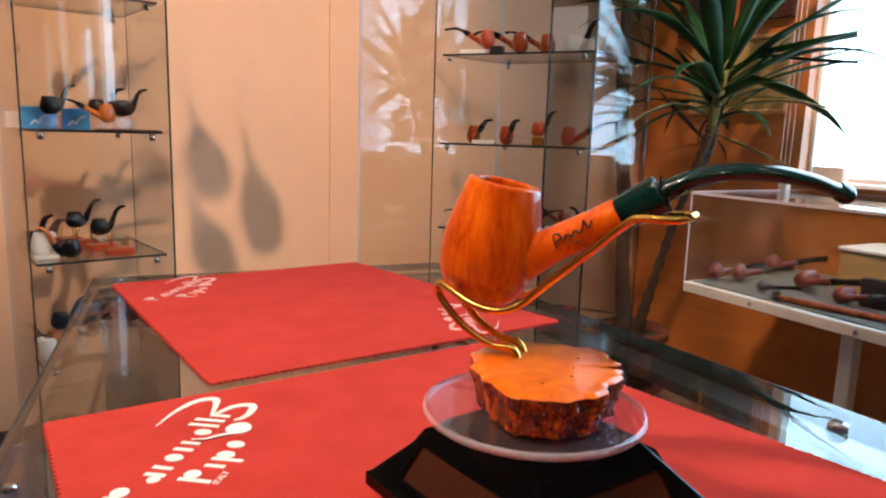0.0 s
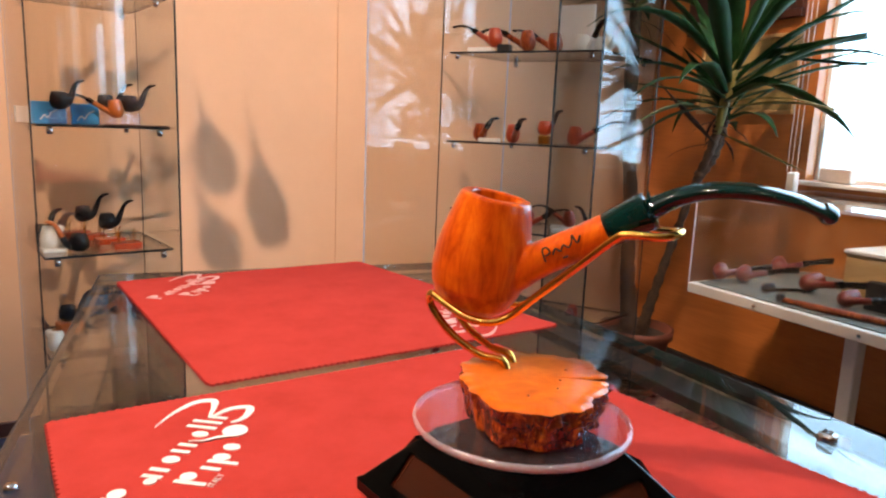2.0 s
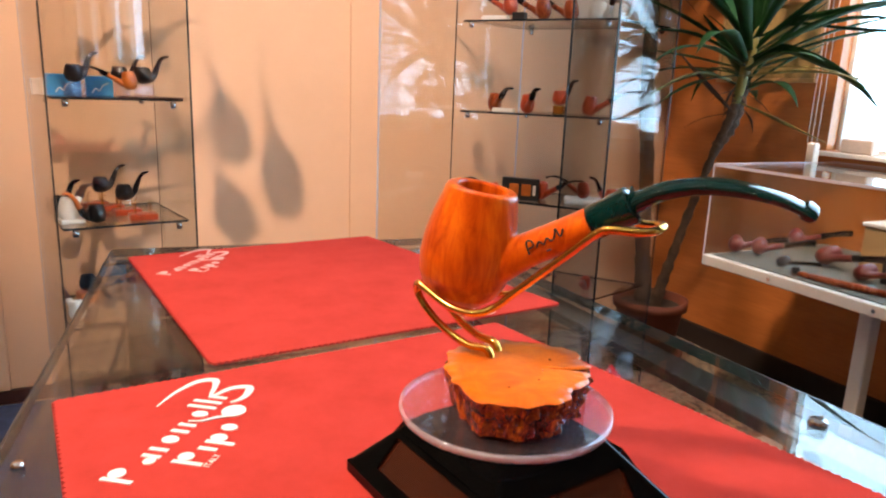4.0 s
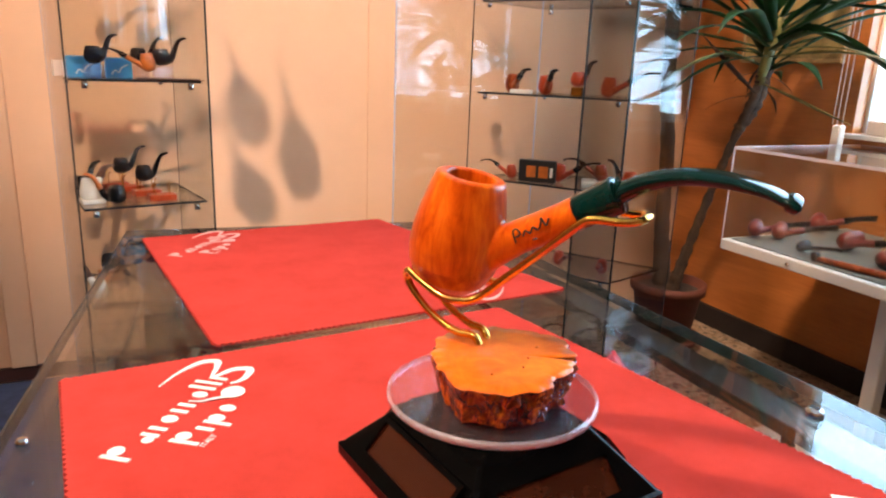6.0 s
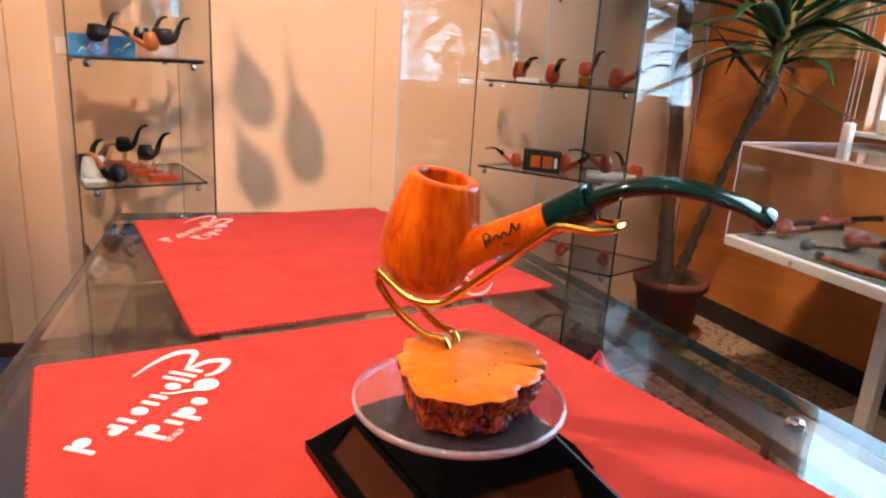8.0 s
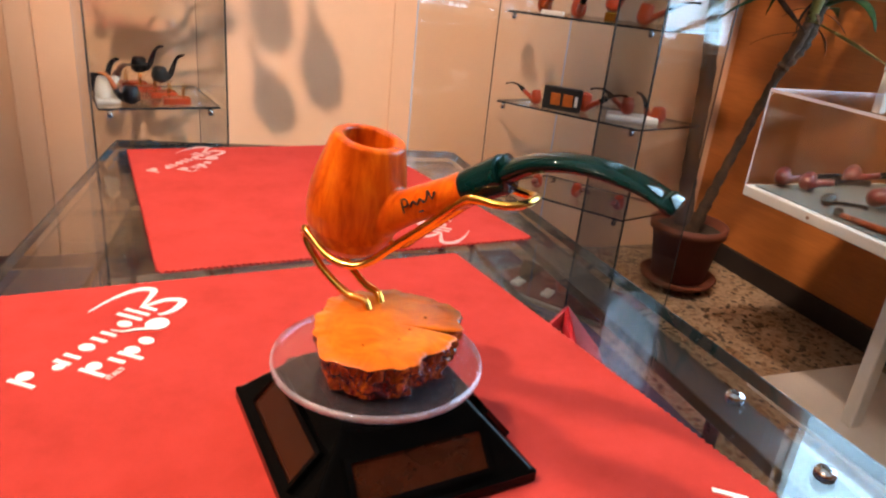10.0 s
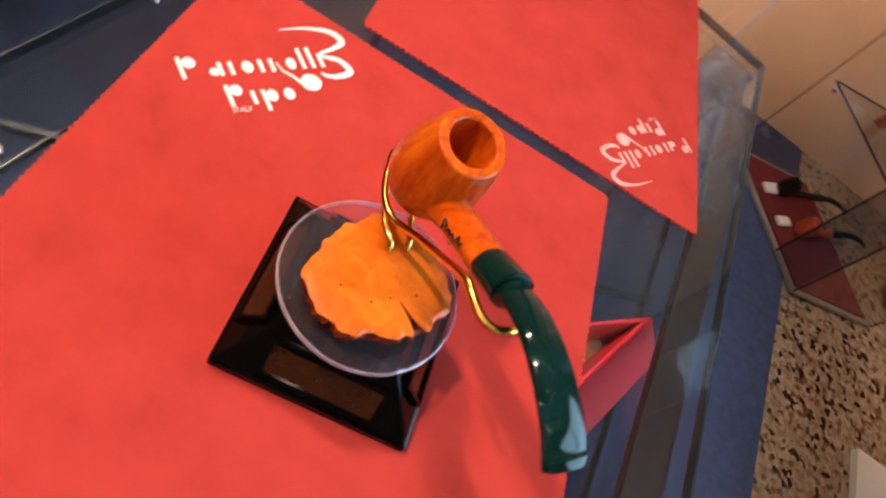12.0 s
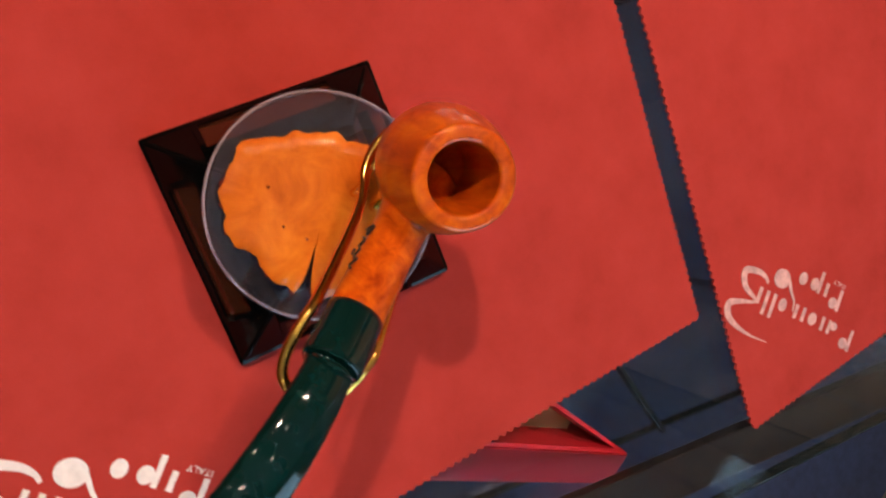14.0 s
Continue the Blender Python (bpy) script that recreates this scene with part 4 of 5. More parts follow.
def block(name, label, category, m, sx, sy, sz, mat_key, bevel=0.0015, part_name="body"):
    t = thing(name, label, category, m=m)
    part(part_name, box(-sx / 2, -sy / 2, 0.0002, sx / 2, sy / 2, sz, bevel), mat_key, t)
    return t


def upright_pipe(label, m, wood, stem, s=0.7):
    """A strongly bent pipe: bowl low, stem rising."""
    p = thing("tobacco_pipe", label, "pipe", "displayed pipes", m)
    bm = lathe([(r * s * 1.05, z * s * 0.82 + 0.0002) for r, z in BOWL] + [(0.008 * s, 0.02 * s), (0, 0.014 * s)], 16)
    sweep([(x * s, 0, z * s, a * s, a * s) for x, z, a in smooth_path([(0.004, 0.010, 0.009), (0.016, 0.012, 0.008), (0.026, 0.020, 0.0072), (0.031, 0.032, 0.0068)], 3)], (0, 1, 0), 10, bm)
    part("bowl", bm, wood, p, "", True)
    part("stem", sweep([(x * s, 0, z * s, a * s, b * s) for x, z, a, b in smooth_path([(0.031, 0.032, 0.007, 0.0068), (0.036, 0.043, 0.007, 0.0055), (0.041, 0.054, 0.0072, 0.0044), (0.050, 0.063, 0.0076, 0.0038), (0.062, 0.066, 0.008, 0.0030)], 3)], (0, 1, 0), 10), stem, p, "", True)
    return p


def left_tower_goods():
    z = LSH[1]
    for u, v, t in ((0.088, 0.88, 4), (0.106, 0.68, -3), (0.122, 0.44, 3), (0.135, 0.19, -4)):
        small_rest(on_left(u, v, z, t))
    shelf_pipe("white meerschaum pipe with a dark stem", on_left(0.034, 0.36, z, 62), "meerschaum", "frame_dark", 0.85, 0.8, 0.0)
    upright_pipe("black pipe lying on the glass shelf", on_left(0.022, 0.70, z, 35), "black_pipe", "black_pipe", 0.80)
    upright_pipe("glossy black bent pipe with black stem on a wooden rest", on_left(0.097, 0.78, z, 12), "black_pipe", "black_pipe", 0.72).matrix_basis.translation.z += 0.030
    upright_pipe("glossy black strongly bent pipe on a wooden rest", on_left(0.121, 0.48, z, 12), "black_pipe", "black_pipe", 0.72).matrix_basis.translation.z += 0.024
    upright_pipe("small glossy black pipe with amber stem", on_left(0.064, 0.20, z, 165), "black_pipe", "orange_wood", 0.75)
    block("tray", "clear plastic tray holding the pipes", "tray", on_left(0.030, 0.30, z), 0.035, 0.04, 0.006, "meerschaum")
    z = LSH[2]
    for u, v, turn, wide, high in ((0.034, 0.30, 2, 0.050, 0.034), (0.088, 0.34, -3, 0.040, 0.033)):
        card = block("display_card", "bright blue printed display card with white motif", "card", on_left(u, v, z, turn), wide, 0.012, high, "blue")
        part("motif", wire([(-0.012, -0.0062, 0.006), (-0.006, -0.0062, 0.013), (-0.001, -0.0062, 0.009), (0.004, -0.0062, 0.017), (0.013, -0.0062, 0.022)], 0.0011, 6, 4), "print", card, "white printed motif")
    block("display_card", "small white card on the shelf", "card", on_left(0.006, 0.55, z, 4), 0.018, 0.010, 0.026, "meerschaum")
    for u, v, t, w in ((0.046, 0.18, 28, "black_pipe"), (0.120, 0.34, 10, "black_pipe"), (0.150, 0.22, 12, "black_pipe")):
        upright_pipe("black bent pipe on a clear rest", on_left(u, v, z, t), w, "black_pipe", 0.70).matrix_basis.translation.z += 0.022
        block("pipe_rest", "clear plastic pipe rest", "pipe rest", on_left(u, v, z, t), 0.026, 0.02, 0.0218, "disc")
    shelf_pipe("orange briar pipe with black stem", on_left(0.118, 0.20, z, 170), "orange_wood", "black_pipe", 0.62, 1.0, 0.012)
    block("display_card", "thin dark wooden strip at the shelf edge", "strip", on_left(0.150, 0.05, z), 0.10, 0.010, 0.003, "frame_dark", 0.0005)
    z = LSH[0]
    upright_pipe("black pipe on a wooden rest", on_left(0.062, 0.72, z, 15), "black_pipe", "black_pipe", 0.75).matrix_basis.translation.z += 0.020
    block("pipe_rest", "small orange wooden pipe rest", "pipe rest", on_left(0.064, 0.72, z, 10), 0.04, 0.026, 0.0198, "orange_wood")
    shelf_pipe("white meerschaum pipe with dark stem", on_left(0.024, 0.30, z, 100), "meerschaum", "frame_dark", 0.7, 0.7)
    block("pipe_rest", "dark wooden pipe rest", "pipe rest", on_left(0.050, 0.20, z, 12), 0.02, 0.03, 0.022, "frame_dark")
    z = LSH[3]
    for u, v in ((0.06, 0.3), (0.12, 0.22), (0.17, 0.35)):
        shelf_pipe("dark briar pipe on the upper shelf", on_left(u, v, z, 15), "brown_briar", "black_pipe", 0.75)
    block("display_card", "small white price card on the upper shelf", "card", on_left(0.168, 0.06, z), 0.014, 0.006, 0.016, "meerschaum")


def right_tower_goods():
    z = RSH[1]
    bx = block("gift_box", "black lined box holding an orange pipe", "box", on_right(0.150, 0.20, z, 8), 0.078, 0.014, 0.046, "black_board")
    for x in (-0.012, 0.014):
        part("insert", box(x - 0.010, -0.0085, 0.010, x + 0.010, -0.0072, 0.034, 0.0004), "orange_wood", bx, "orange wooden insert")
    part("label", box(0.028, -0.0085, 0.012, 0.034, -0.0072, 0.032, 0.0004), "print", bx, "white label")
    shelf_pipe("small orange briar pipe", on_right(0.065, 0.25, z, 175), "red_wood", "black_pipe", 0.62)
    shelf_pipe("orange briar pipe with long black stem", on_right(0.190, 0.35, z, -18), "red_wood", "black_pipe", 0.80, 0.5)
    block("cloth_pad", "crumpled white cloth under the pipes", "cloth", on_right(0.285, 0.42, z, 20), 0.10, 0.055, 0.012, "meerschaum", 0.004)
    shelf_pipe("orange briar pipe on a white cloth", on_right(0.270, 0.35, z, 170), "red_wood", "black_pipe", 0.7, 1, 0.0125)
    upright_pipe("orange strongly bent briar pipe", on_right(0.318, 0.58, z, 190), "red_wood", "black_pipe", 0.8)
    z = RSH[2]
    shelf_pipe("reddish briar pipe with black stem", on_right(0.058, 0.30, z, -48), "brown_briar", "black_pipe", 0.80, 0.6)
    block("pipe_rest", "white plastic pipe rest", "pipe rest", on_right(0.095, 0.20, z, 6), 0.045, 0.016, 0.008, "meerschaum")
    shelf_pipe("orange-red briar pipe with black stem", on_right(0.150, 0.24, z, -58), "red_wood", "black_pipe", 0.80, 0.6)
    upright_pipe("orange bent briar pipe on a gold rest", on_right(0.215, 0.30, z, -30), "red_wood", "black_pipe", 0.75).matrix_basis.translation.z += 0.018
    block("pipe_rest", "small brass pipe rest", "pipe rest", on_right(0.215, 0.30, z, 5), 0.022, 0.018, 0.0178, "gold")
    shelf_pipe("red briar pipe behind the glass door", on_right(0.285, 0.40, z, -10), "red_wood", "black_pipe", 0.82, 0.6)
    z = RSH[3]
    block("pipe_rest", "white plastic pipe rest", "pipe rest", on_right(0.060, 0.22, z, 4), 0.055, 0.018, 0.011, "meerschaum")
    shelf_pipe("orange briar pipe with dark stem on a white rest", on_right(0.078, 0.24, z, 176), "red_wood", "black_pipe", 0.8, 0.8, 0.0115)
    block("pipe_rest", "black wooden pipe rest", "pipe rest", on_right(0.122, 0.20, z, 0), 0.026, 0.020, 0.016, "black_board")
    shelf_pipe("reddish briar pipe with arched black stem", on_right(0.148, 0.30, z, 176), "brown_briar", "black_pipe", 0.85, 1, 0.004)
    shelf_pipe("dark briar pipe with black stem", on_right(0.215, 0.30, z, 168), "brown_briar", "black_pipe", 0.8, 0.6)
    upright_pipe("white pipe with black stem", on_right(0.270, 0.42, z, -20), "meerschaum", "black_pipe", 0.95)
    upright_pipe("orange pipe with tan stem", on_right(0.315, 0.45, z, -25), "meerschaum", "orange_wood", 0.85)
    block("display_card", "white printed notice standing on the shelf", "notice", on_right(0.215, 0.72, z), 0.075, 0.004, 0.105, "print", 0.0006)
    z = RSH[0]
    for u, v, t in ((0.10, 0.3, -70), (0.20, 0.35, -50), (0.31, 0.3, -80)):
        shelf_pipe("reddish briar pipe on the low shelf", on_right(u, v, z, t), "red_wood", "red_dark", 0.62, 0.9)
    z = 0.0182
    block("pipe_rest", "white plastic rest on the velvet", "pipe rest", on_right(0.10, 0.25, z, 0), 0.024, 0.040, 0.010, "meerschaum", 0.004)
    block("pipe_rest", "white plastic rest on the velvet", "pipe rest", on_right(0.19, 0.22, z, 0), 0.022, 0.036, 0.010, "meerschaum", 0.004)
    shelf_pipe("black pipe on the red velvet", on_right(0.10, 0.45, z, 60), "black_pipe", "black_pipe", 1.0)
    shelf_pipe("orange pipe on the red velvet", on_right(0.20, 0.48, z, 70), "red_wood", "black_pipe", 1.0)


left_tower_goods()
right_tower_goods()


# ---- the low display table with its acrylic cover ----
def display_table():
    t = thing("display_table", "low white display table with grey-green top on a white leg", "table")
    x0, x1, y0, y1 = 0.945, 1.296, -0.55, 0.706
    part("tabletop", box(x0, y0, 0.330, x1, y1, 0.3495, 0.002), "white", t, "white lacquered board")
    part("top_felt", box(x0 + 0.014, y0 + 0.01, 0.3497, x1 - 0.01, y1 - 0.012, 0.3515), "grey_top", t, "grey-green felt")
    for y in (0.55, 0.36, 0.02):
        part("screw", lathe([(0, -0.0006), (0.0035, -0.0006), (0.0035, 0.0012), (0, 0.0012)], 12), "steel", t).matrix_basis = pose(x0 - 0.0005, y, 0.340, 0, -90, 0)
    part("leg", box(1.004, 0.394, 0.0168, 1.028, 0.418, 0.3298, 0.003), "white", t)
    part("foot", box(0.938, 0.02, 0.0002, 1.24, 0.564, 0.0165, 0.002), "white", t, "white foot plate")
    c = thing("acrylic_cover", "clear acrylic cover over the display table", "cover")
    a, b, h = 0.3498, 0.5225, 0.004
    X0, X1, Y1 = x0 + 0.001, x1 - 0.002, y1 - 0.001
    for nm, bx in (("front_sheet", (X0, y0, a, X0 + h, Y1, b)), ("back_sheet", (X1 - h, y0, a, X1, Y1, b)), ("end_sheet", (X0 + h, Y1 - h, a, X1 - h, Y1, b))):
        p = part(nm, box(*bx), "clear", c)
        p.visible_shadow = False
    p = part("lid", box(X0, y0, b + 0.0002, X1, Y1, b + 0.0042), "clear", c)
    p.visible_shadow = False
    for p0, p1 in (((X0, Y1), (X1, Y1)), ((X0, y0), (X0, Y1)), ((X1, y0), (X1, Y1))):
        part("lid_edge", pane(p0, p1, b - 0.0005, b + 0.0048, 0.0016), "edge_light", c, "pale polished edge")
    part("corner_edge", box(X0 - 0.0008, Y1 - 0.0012, a, X0 + 0.0012, Y1 + 0.0008, b), "edge_light", c, "pale polished edge")
    z = 0.3516
    for x, y, turn, wood, s, lie in ((1.006, 0.664, -42, "red_dark", 0.78, 72), (1.030, 0.632, -50, "red_dark", 0.78, 70), (1.176, 0.662, -45, "red_dark", 0.86, 70), (1.070, 0.540, -102, "red_dark", 0.88, 70), (1.030, 0.440, -100, "red_dark", 0.74, 70), (0.985, 0.560, -95, "black_pipe", 0.5, 70), (1.02, 0.300, -80, "red_dark", 0.8, 60), (1.00, 0.215, 100, "red_wood", 0.8, 60)):
        shelf_pipe("reddish briar pipe lying under the acrylic cover", pose(x, y, z, 0, 0, turn), wood, "black_pipe", s, 0.4, 0, -lie, "pipes under the cover")
    stick = thing("pipe_tamper", "long brown turned wooden stick", "stick")
    part("rod", sweep([(x, y, z + 0.006, r, r) for x, y, r in smooth_path([(0.972, 0.515, 0.0045), (0.980, 0.45, 0.0060), (0.995, 0.38, 0.0055), (1.005, 0.33, 0.0045)], 4)], None, 10), "brown_briar", stick, "", True)
    part("knob", lathe([(0, z + 0.0002), (0.006, z + 0.001), (0.0085, z + 0.008), (0.006, z + 0.015), (0, z + 0.0165)], 14, None, (0.972, 0.52)), "black_pipe", stick, "", True)
    inner = thing("acrylic_box", "small clear box with a pale lid on the table", "box", m=pose(1.186, 0.395, z))
    part("lid", box(-0.064, -0.12, 0.083, 0.064, 0.12, 0.090, 0.002), "white", inner)
    # tan colour stands in for what shows through the clear side
    part("side", box(-0.060, -0.116, 0.0004, 0.060, 0.116, 0.0828, 0.002), "tan_card", inner, "solid tan side")
    block("gift_box", "black card box under the acrylic cover", "box", pose(1.085, 0.395, z, 0, 0, 4), 0.016, 0.085, 0.050, "black_board")


display_table()


# ---- the potted yucca ----
def blade(bm, base, heading, rise, length, width, droop, fold=0.25, seg=9):
    """A long pointed leaf that arches and droops."""
    d = Vector((math.cos(heading), math.sin(heading), 0))
    s = Vector((-d.y, d.x, 0))
    p, a = Vector(base), rise
    rows = []
    for k in range(seg + 1):
        u = k / seg
        w = width * (0.35 + 1.3 * u if u < 0.35 else 1.0 if u < 0.55 else max(0.02, (1 - u) / 0.45)) / 2
        w = min(w, width / 2)
        up = Vector((-d.x * math.sin(a), -d.y * math.sin(a), math.cos(a)))
        rows.append([bm.verts.new(p - s * w + up * w * fold), bm.verts.new(p), bm.verts.new(p + s * w + up * w * fold)])
        p = p + (d * math.cos(a) + Vector((0, 0, 1)) * math.sin(a)) * (length / seg)
        a -= droop / seg * (0.4 + 1.4 * u)
    for r, q in zip(rows, rows[1:]):
        bm.faces.new((r[0], r[1], q[1], q[0])), bm.faces.new((r[1], r[2], q[2], q[1]))


def yucca():
    rnd = random.Random(5)
    cx, cy = 1.072, 0.970
    pot = thing("potted_yucca", "tall yucca with two trunks in a terracotta pot", "potted plant")
    part("pot", lathe([(0, 0.035), (0.062, 0.035), (0.080, 0.150), (0.088, 0.150), (0.089, 0.172), (0.082, 0.172), (0.078, 0.150), (0, 0.148)], 40, None, (cx, cy)), "terracotta", pot, "reddish terracotta pot", True)
    part("soil", lathe([(0, 0.156), (0.079, 0.1515)], 24, None, (cx, cy)), "soil", pot)
    part("saucer", lathe([(0, 0.024), (0.082, 0.024), (0.090, 0.040), (0.087, 0.040), (0.080, 0.028), (0, 0.028)], 36, None, (cx, cy)), "terracotta", pot, "", True)
    for k in range(4):
        x, y = cx + 0.055 * math.cos(0.6 + k * math.pi / 2), cy + 0.055 * math.sin(0.6 + k * math.pi / 2)
        part("caster", lathe([(0, 0.0003), (0.009, 0.002), (0.011, 0.012), (0.009, 0.0236), (0, 0.0238)], 12, None, (x, y)), "black", pot)

    def trunk(pts, mat_key, rings):
        path = smooth_path(pts, 10)
        out = []
        for i, p in enumerate(path):
            wob = 1 + (0.16 if rings else 0.06) * math.sin(i * 2.1) + rnd.uniform(-0.05, 0.05)
            out.append((p[0], p[1], p[2], p[3] * wob, p[3] * wob))
        part("trunk", sweep(out, None, 12), mat_key, pot, "", True)

    trunk([(1.065, 0.950, 0.150, 0.016), (1.078, 0.928, 0.26, 0.0115), (1.092, 0.895, 0.40, 0.0095), (1.10, 0.855, 0.53, 0.009), (1.10, 0.818, 0.62, 0.0095), (1.10, 0.811, 0.66, 0.009)], "trunk", True)
    trunk([(1.080, 1.000, 0.150, 0.022), (1.085, 1.03, 0.30, 0.018), (1.10, 1.06, 0.48, 0.017), (1.10, 1.085, 0.64, 0.017), (1.10, 1.095, 0.84, 0.016), (1.10, 1.095, 0.98, 0.012)], "trunk_grey", False)
    trunk([(1.10, 0.850, 0.545, 0.012), (1.12, 0.83, 0.60, 0.012), (1.13, 0.82, 0.68, 0.010)], "trunk", True)

    def crown(foot, head, count, seed, long, lean=0.0):
        r = random.Random(seed)
        for k in range(count):
            u = k / count
            h = k * 2.399 + r.uniform(-0.3, 0.3)
            h += lean * math.sin(-math.pi / 2 - h)
            rise = radians(80 - 74 * u ** 0.8 + r.uniform(-10, 10))
            ln = long * r.uniform(0.72, 1.12) * (0.85 + 0.25 * math.sin(math.pi * u))
            x, y, z = (head[i] + (foot[i] - head[i]) * u for i in range(3))
            # a blade that would meet the wood wall grows shorter
            reach = x + math.cos(h) * ln * max(0.2, math.cos(rise))
            if reach > WALL_X - 0.03:
                ln *= max(0.3, (WALL_X - 0.03 - x) / (reach - x))
            wall = y + math.sin(h) * ln * max(0.2, math.cos(rise))
            if wall > WALL_Y - 0.02:
                ln *= max(0.3, (WALL_Y - 0.02 - y) / (wall - y))
            bm = bmesh.new()
            blade(bm, (x, y, z), h, rise, ln, r.uniform(0.022, 0.040), radians(r.choice((5, 15, 25, 40, 85)) + r.uniform(-5, 8)))
            g = part("leaf", bm, "leaf_dry" if u > 0.88 and r.random() < 0.7 else "leaf", pot, "", True)
            so = g.modifiers.new("thick", "SOLIDIFY")
            so.thickness = 0.0008
        # withered strips that hang along the cane
        for k in range(5):
            bm = bmesh.new()
            blade(bm, (foot[0], foot[1], foot[2] - 0.01 * k), r.uniform(0, 6.28), radians(r.uniform(-50, 5)), r.uniform(0.05, 0.13), 0.007, radians(r.uniform(30, 90)))
            part("withered_leaf", bm, "trunk", pot, "", True).modifiers.new("thick", "SOLIDIFY").thickness = 0.0008

    part("cane", sweep([(1.10, 0.812, 0.640, 0.0085, 0.0085), (1.10, 0.803, 0.690, 0.0105, 0.0105), (1.10, 0.790, 0.745, 0.011, 0.011), (1.10, 0.778, 0.80, 0.004, 0.004)], None, 12), "leaf_dry", pot, "yellow-green young cane", True)
    crown((1.10, 0.806, 0.685), (1.10, 0.782, 0.785), 25, 3, 0.36, 0.25)
    # a few broad blades that reach towards the window and the glass tower
    for heading, rise, length, width, droop in ((-66, 34, 0.36, 0.040, 82), (-72, 48, 0.34, 0.034, 70), (-62, 22, 0.33, 0.030, 30), (-80, 8, 0.27, 0.018, 50), (160, 30, 0.30, 0.032, 75), (190, 18, 0.32, 0.028, 60), (176, -5, 0.24, 0.022, 40), (-85, 62, 0.36, 0.042, 40), (150, 60, 0.34, 0.038, 50)):
        bm = bmesh.new()
        blade(bm, (1.10, 0.798, 0.70 + 0.0006 * rise), radians(heading), radians(rise), length, width, radians(droop))
        part("leaf", bm, "leaf_dry" if width < 0.02 else "leaf", pot, "", True).modifiers.new("thick", "SOLIDIFY").thickness = 0.0008
    # single long blades: kinked, cut blunt, yellowing and withered
    for key, line, width, blunt in (
        ("leaf", ((1.097, 0.806, 0.698), (1.123, 0.754, 0.747), (1.157, 0.683, 0.725), (1.19, 0.615, 0.682), (1.209, 0.576, 0.639)), 0.034, False),
        ("leaf", ((1.101, 0.797, 0.745), (1.129, 0.735, 0.795), (1.162, 0.661, 0.813), (1.2, 0.576, 0.827)), 0.022, True),
        ("leaf", ((1.103, 0.794, 0.768), (1.138, 0.729, 0.795), (1.177, 0.655, 0.786), (1.217, 0.58, 0.778)), 0.011, True),
        ("leaf_dry", ((1.099, 0.801, 0.641), (1.123, 0.749, 0.618), (1.146, 0.696, 0.594), (1.169, 0.644, 0.572)), 0.014, False),
        ("leaf_dry", ((1.069, 0.805, 0.685), (0.993, 0.819, 0.693), (0.915, 0.833, 0.665), (0.844, 0.845, 0.615)), 0.02, False),
        ("trunk", ((1.086, 0.802, 0.62), (1.043, 0.808, 0.651), (0.989, 0.816, 0.693), (0.937, 0.823, 0.736)), 0.012, False),
    ):
        line = smooth_path(list(line), 5)
        bm, n, last = bmesh.new(), len(line) - 1, None
        for i, p in enumerate(line):
            u = i / n
            w = width / 2 * min(1.0, 0.4 + 1.6 * u) * (1.0 if blunt else min(1.0, 0.03 + 2.2 * (1 - u)))
            d = (Vector(line[min(i + 1, n)]) - Vector(line[max(i - 1, 0)])).normalized()
            side = d.cross(Vector((0.35, 0.35, 0.87))).normalized()
            row = [bm.verts.new(Vector(p) + side * w + Vector((0, 0, 0.25 * w))), bm.verts.new(p), bm.verts.new(Vector(p) - side * w + Vector((0, 0, 0.25 * w)))]
            if last:
                bm.faces.new((last[0], last[1], row[1], row[0])), bm.faces.new((last[1], last[2], row[2], row[1]))
            last = row
        part("withered_leaf" if key == "trunk" else "leaf", bm, key, pot, "", True).modifiers.new("thick", "SOLIDIFY").thickness = 0.0008
    crown((1.13, 0.82, 0.66), (1.13, 0.815, 0.69), 9, 8, 0.20)
    crown((1.10, 1.095, 0.93), (1.10, 1.095, 1.0), 30, 4, 0.34)


yucca()


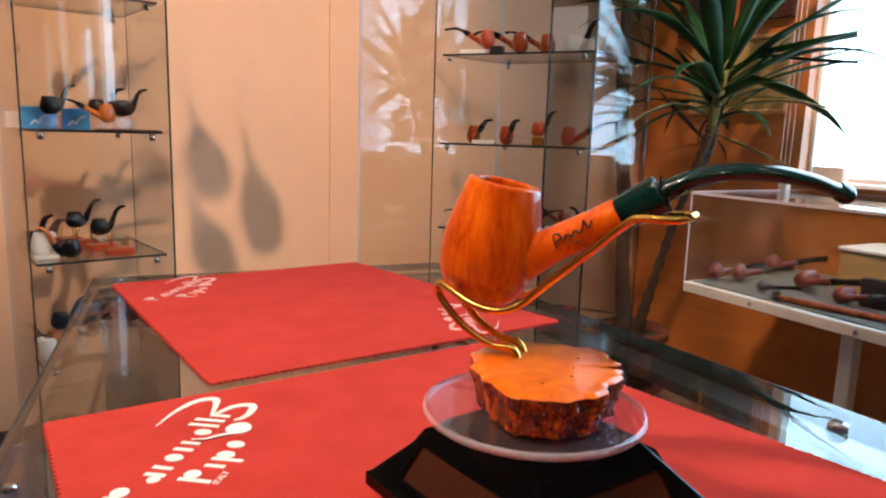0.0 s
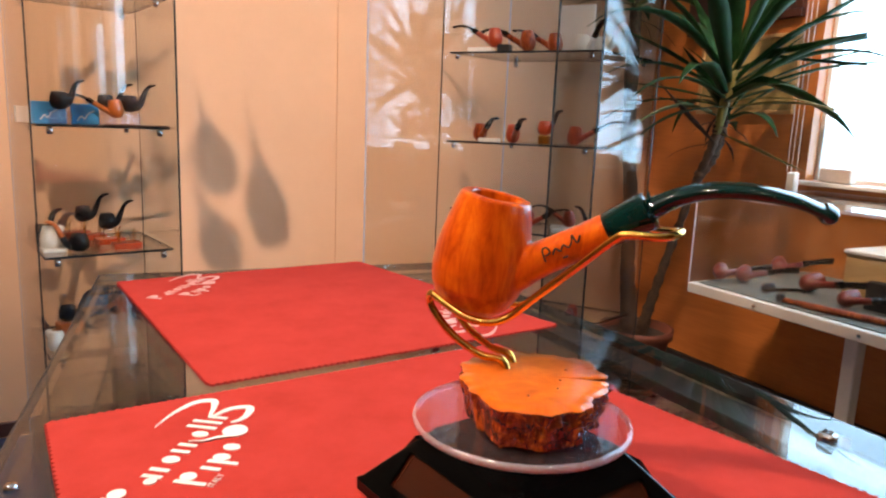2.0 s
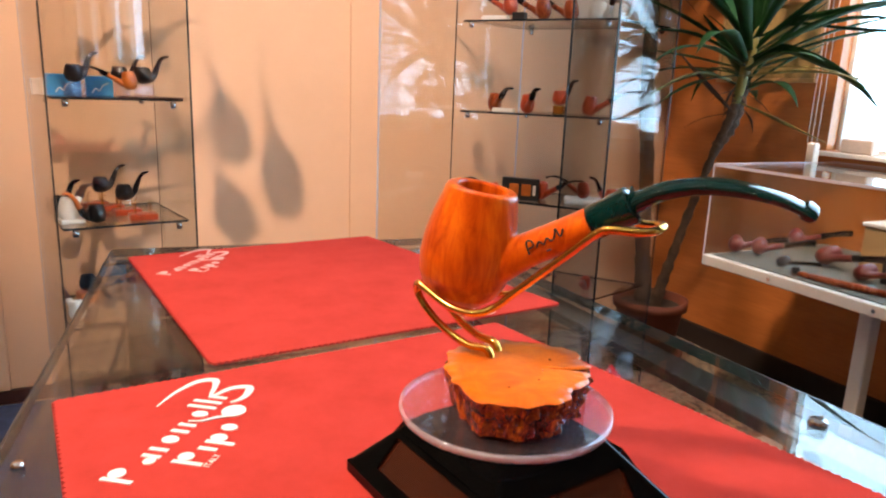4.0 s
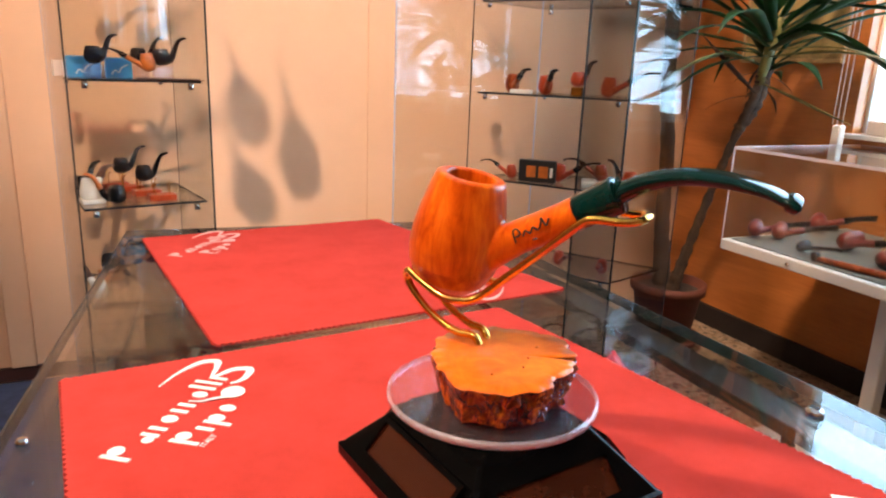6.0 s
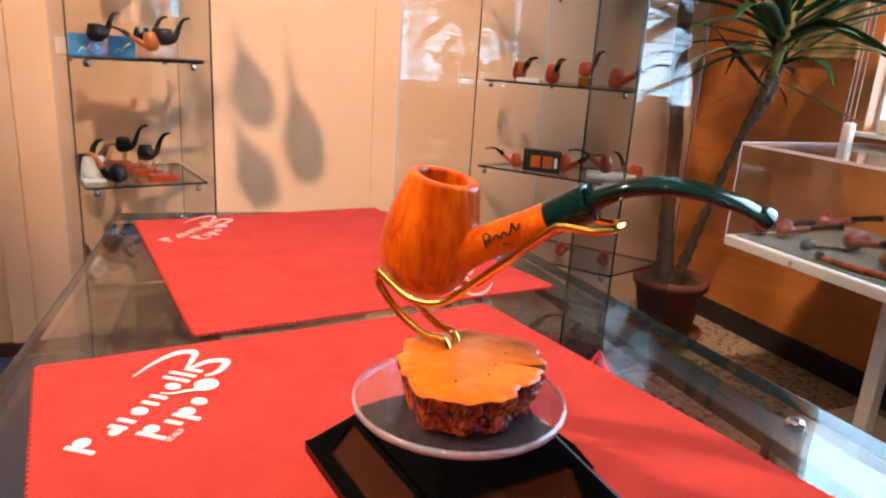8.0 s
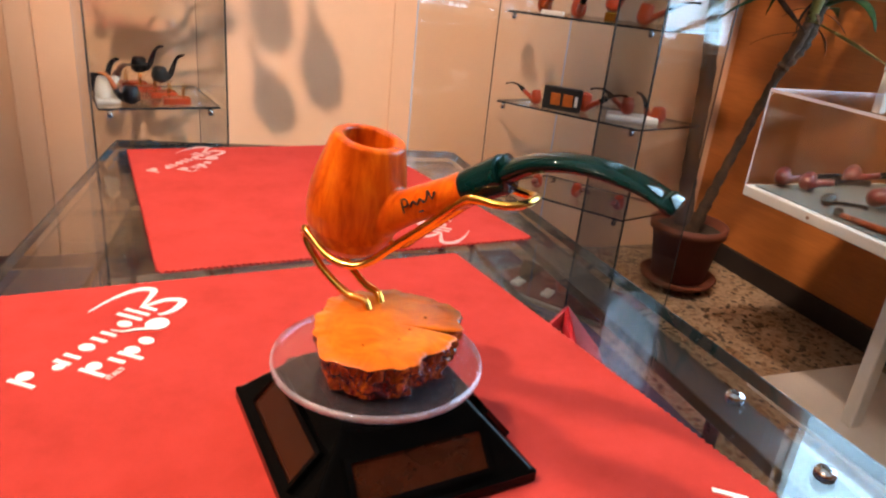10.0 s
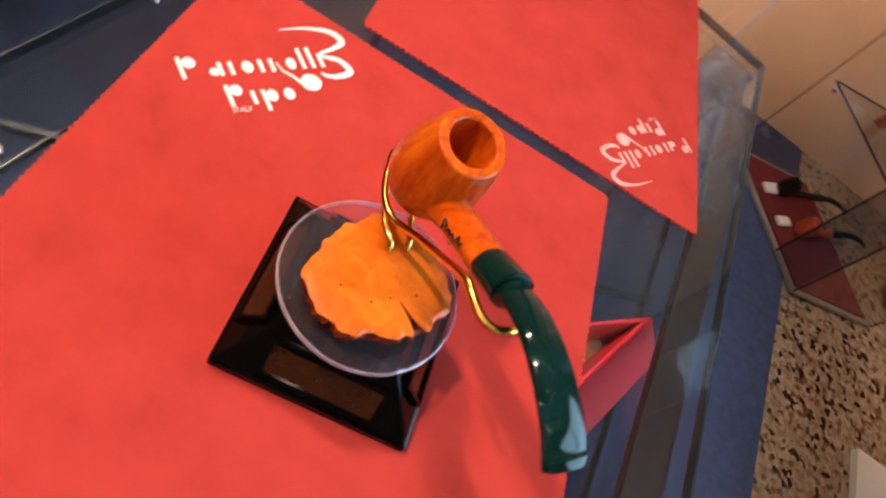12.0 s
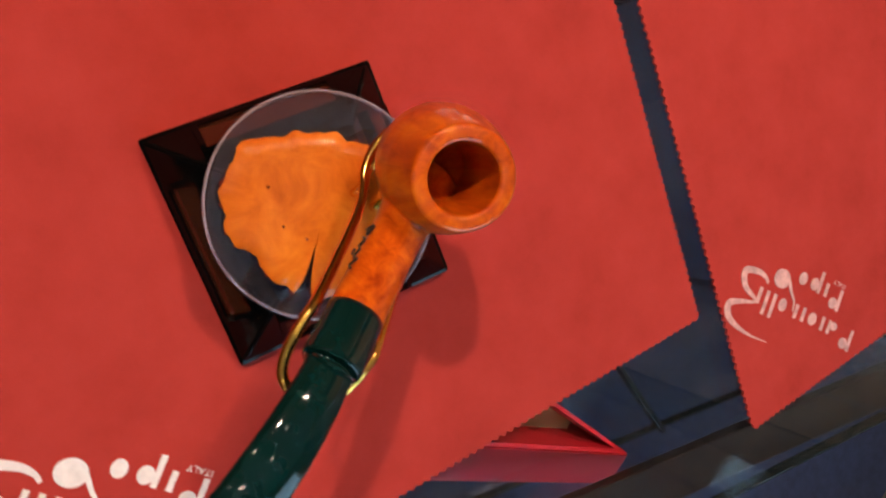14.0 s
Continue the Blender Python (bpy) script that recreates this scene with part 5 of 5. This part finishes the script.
# ---- unseen plant added to cast the wall shadows ----
def shadow_plant():
    p = thing("shadow_plant", "unseen hanging pot with leaves shaped to cast the wall shadows", "potted plant")
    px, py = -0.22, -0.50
    part("pot", lathe([(0, 1.95), (0.06, 1.95), (0.085, 2.08), (0.08, 2.08), (0, 2.06)], 28, None, (px, py)), "terracotta", p, "", True)
    for k in range(3):
        a = 2.1 * k
        part("cord", wire([(px + 0.08 * math.cos(a), py + 0.08 * math.sin(a), 2.075), (px + 0.03 * math.cos(a), py + 0.03 * math.sin(a), 2.3), (px, py, 2.499)], 0.0012, 6, 3), "cord", p)
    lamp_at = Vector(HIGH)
    # broad leaves projected from the lamp so their shadows land at set wall points
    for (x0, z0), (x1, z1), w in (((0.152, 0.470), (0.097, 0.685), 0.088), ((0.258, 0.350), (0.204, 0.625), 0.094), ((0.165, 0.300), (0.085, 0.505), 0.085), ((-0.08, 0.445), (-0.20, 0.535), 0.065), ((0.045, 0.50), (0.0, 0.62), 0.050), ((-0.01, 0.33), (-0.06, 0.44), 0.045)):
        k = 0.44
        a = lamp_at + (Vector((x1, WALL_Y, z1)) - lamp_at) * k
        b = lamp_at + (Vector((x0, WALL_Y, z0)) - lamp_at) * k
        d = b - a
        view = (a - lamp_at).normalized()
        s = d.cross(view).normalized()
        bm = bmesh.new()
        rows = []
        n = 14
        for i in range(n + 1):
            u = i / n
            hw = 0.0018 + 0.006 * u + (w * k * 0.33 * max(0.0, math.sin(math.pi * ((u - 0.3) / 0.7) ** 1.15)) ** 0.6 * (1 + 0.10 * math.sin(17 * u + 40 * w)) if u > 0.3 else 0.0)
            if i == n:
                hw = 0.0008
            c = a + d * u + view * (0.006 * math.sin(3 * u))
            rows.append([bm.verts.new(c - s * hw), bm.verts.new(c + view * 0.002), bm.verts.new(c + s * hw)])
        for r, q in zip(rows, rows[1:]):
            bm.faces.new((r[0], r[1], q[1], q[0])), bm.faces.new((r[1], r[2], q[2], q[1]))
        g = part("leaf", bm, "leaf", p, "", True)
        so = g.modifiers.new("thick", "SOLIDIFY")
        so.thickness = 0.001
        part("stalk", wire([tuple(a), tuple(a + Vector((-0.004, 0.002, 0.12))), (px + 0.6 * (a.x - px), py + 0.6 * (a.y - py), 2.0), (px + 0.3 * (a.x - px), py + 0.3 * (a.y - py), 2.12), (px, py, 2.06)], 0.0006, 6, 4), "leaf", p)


shadow_plant()
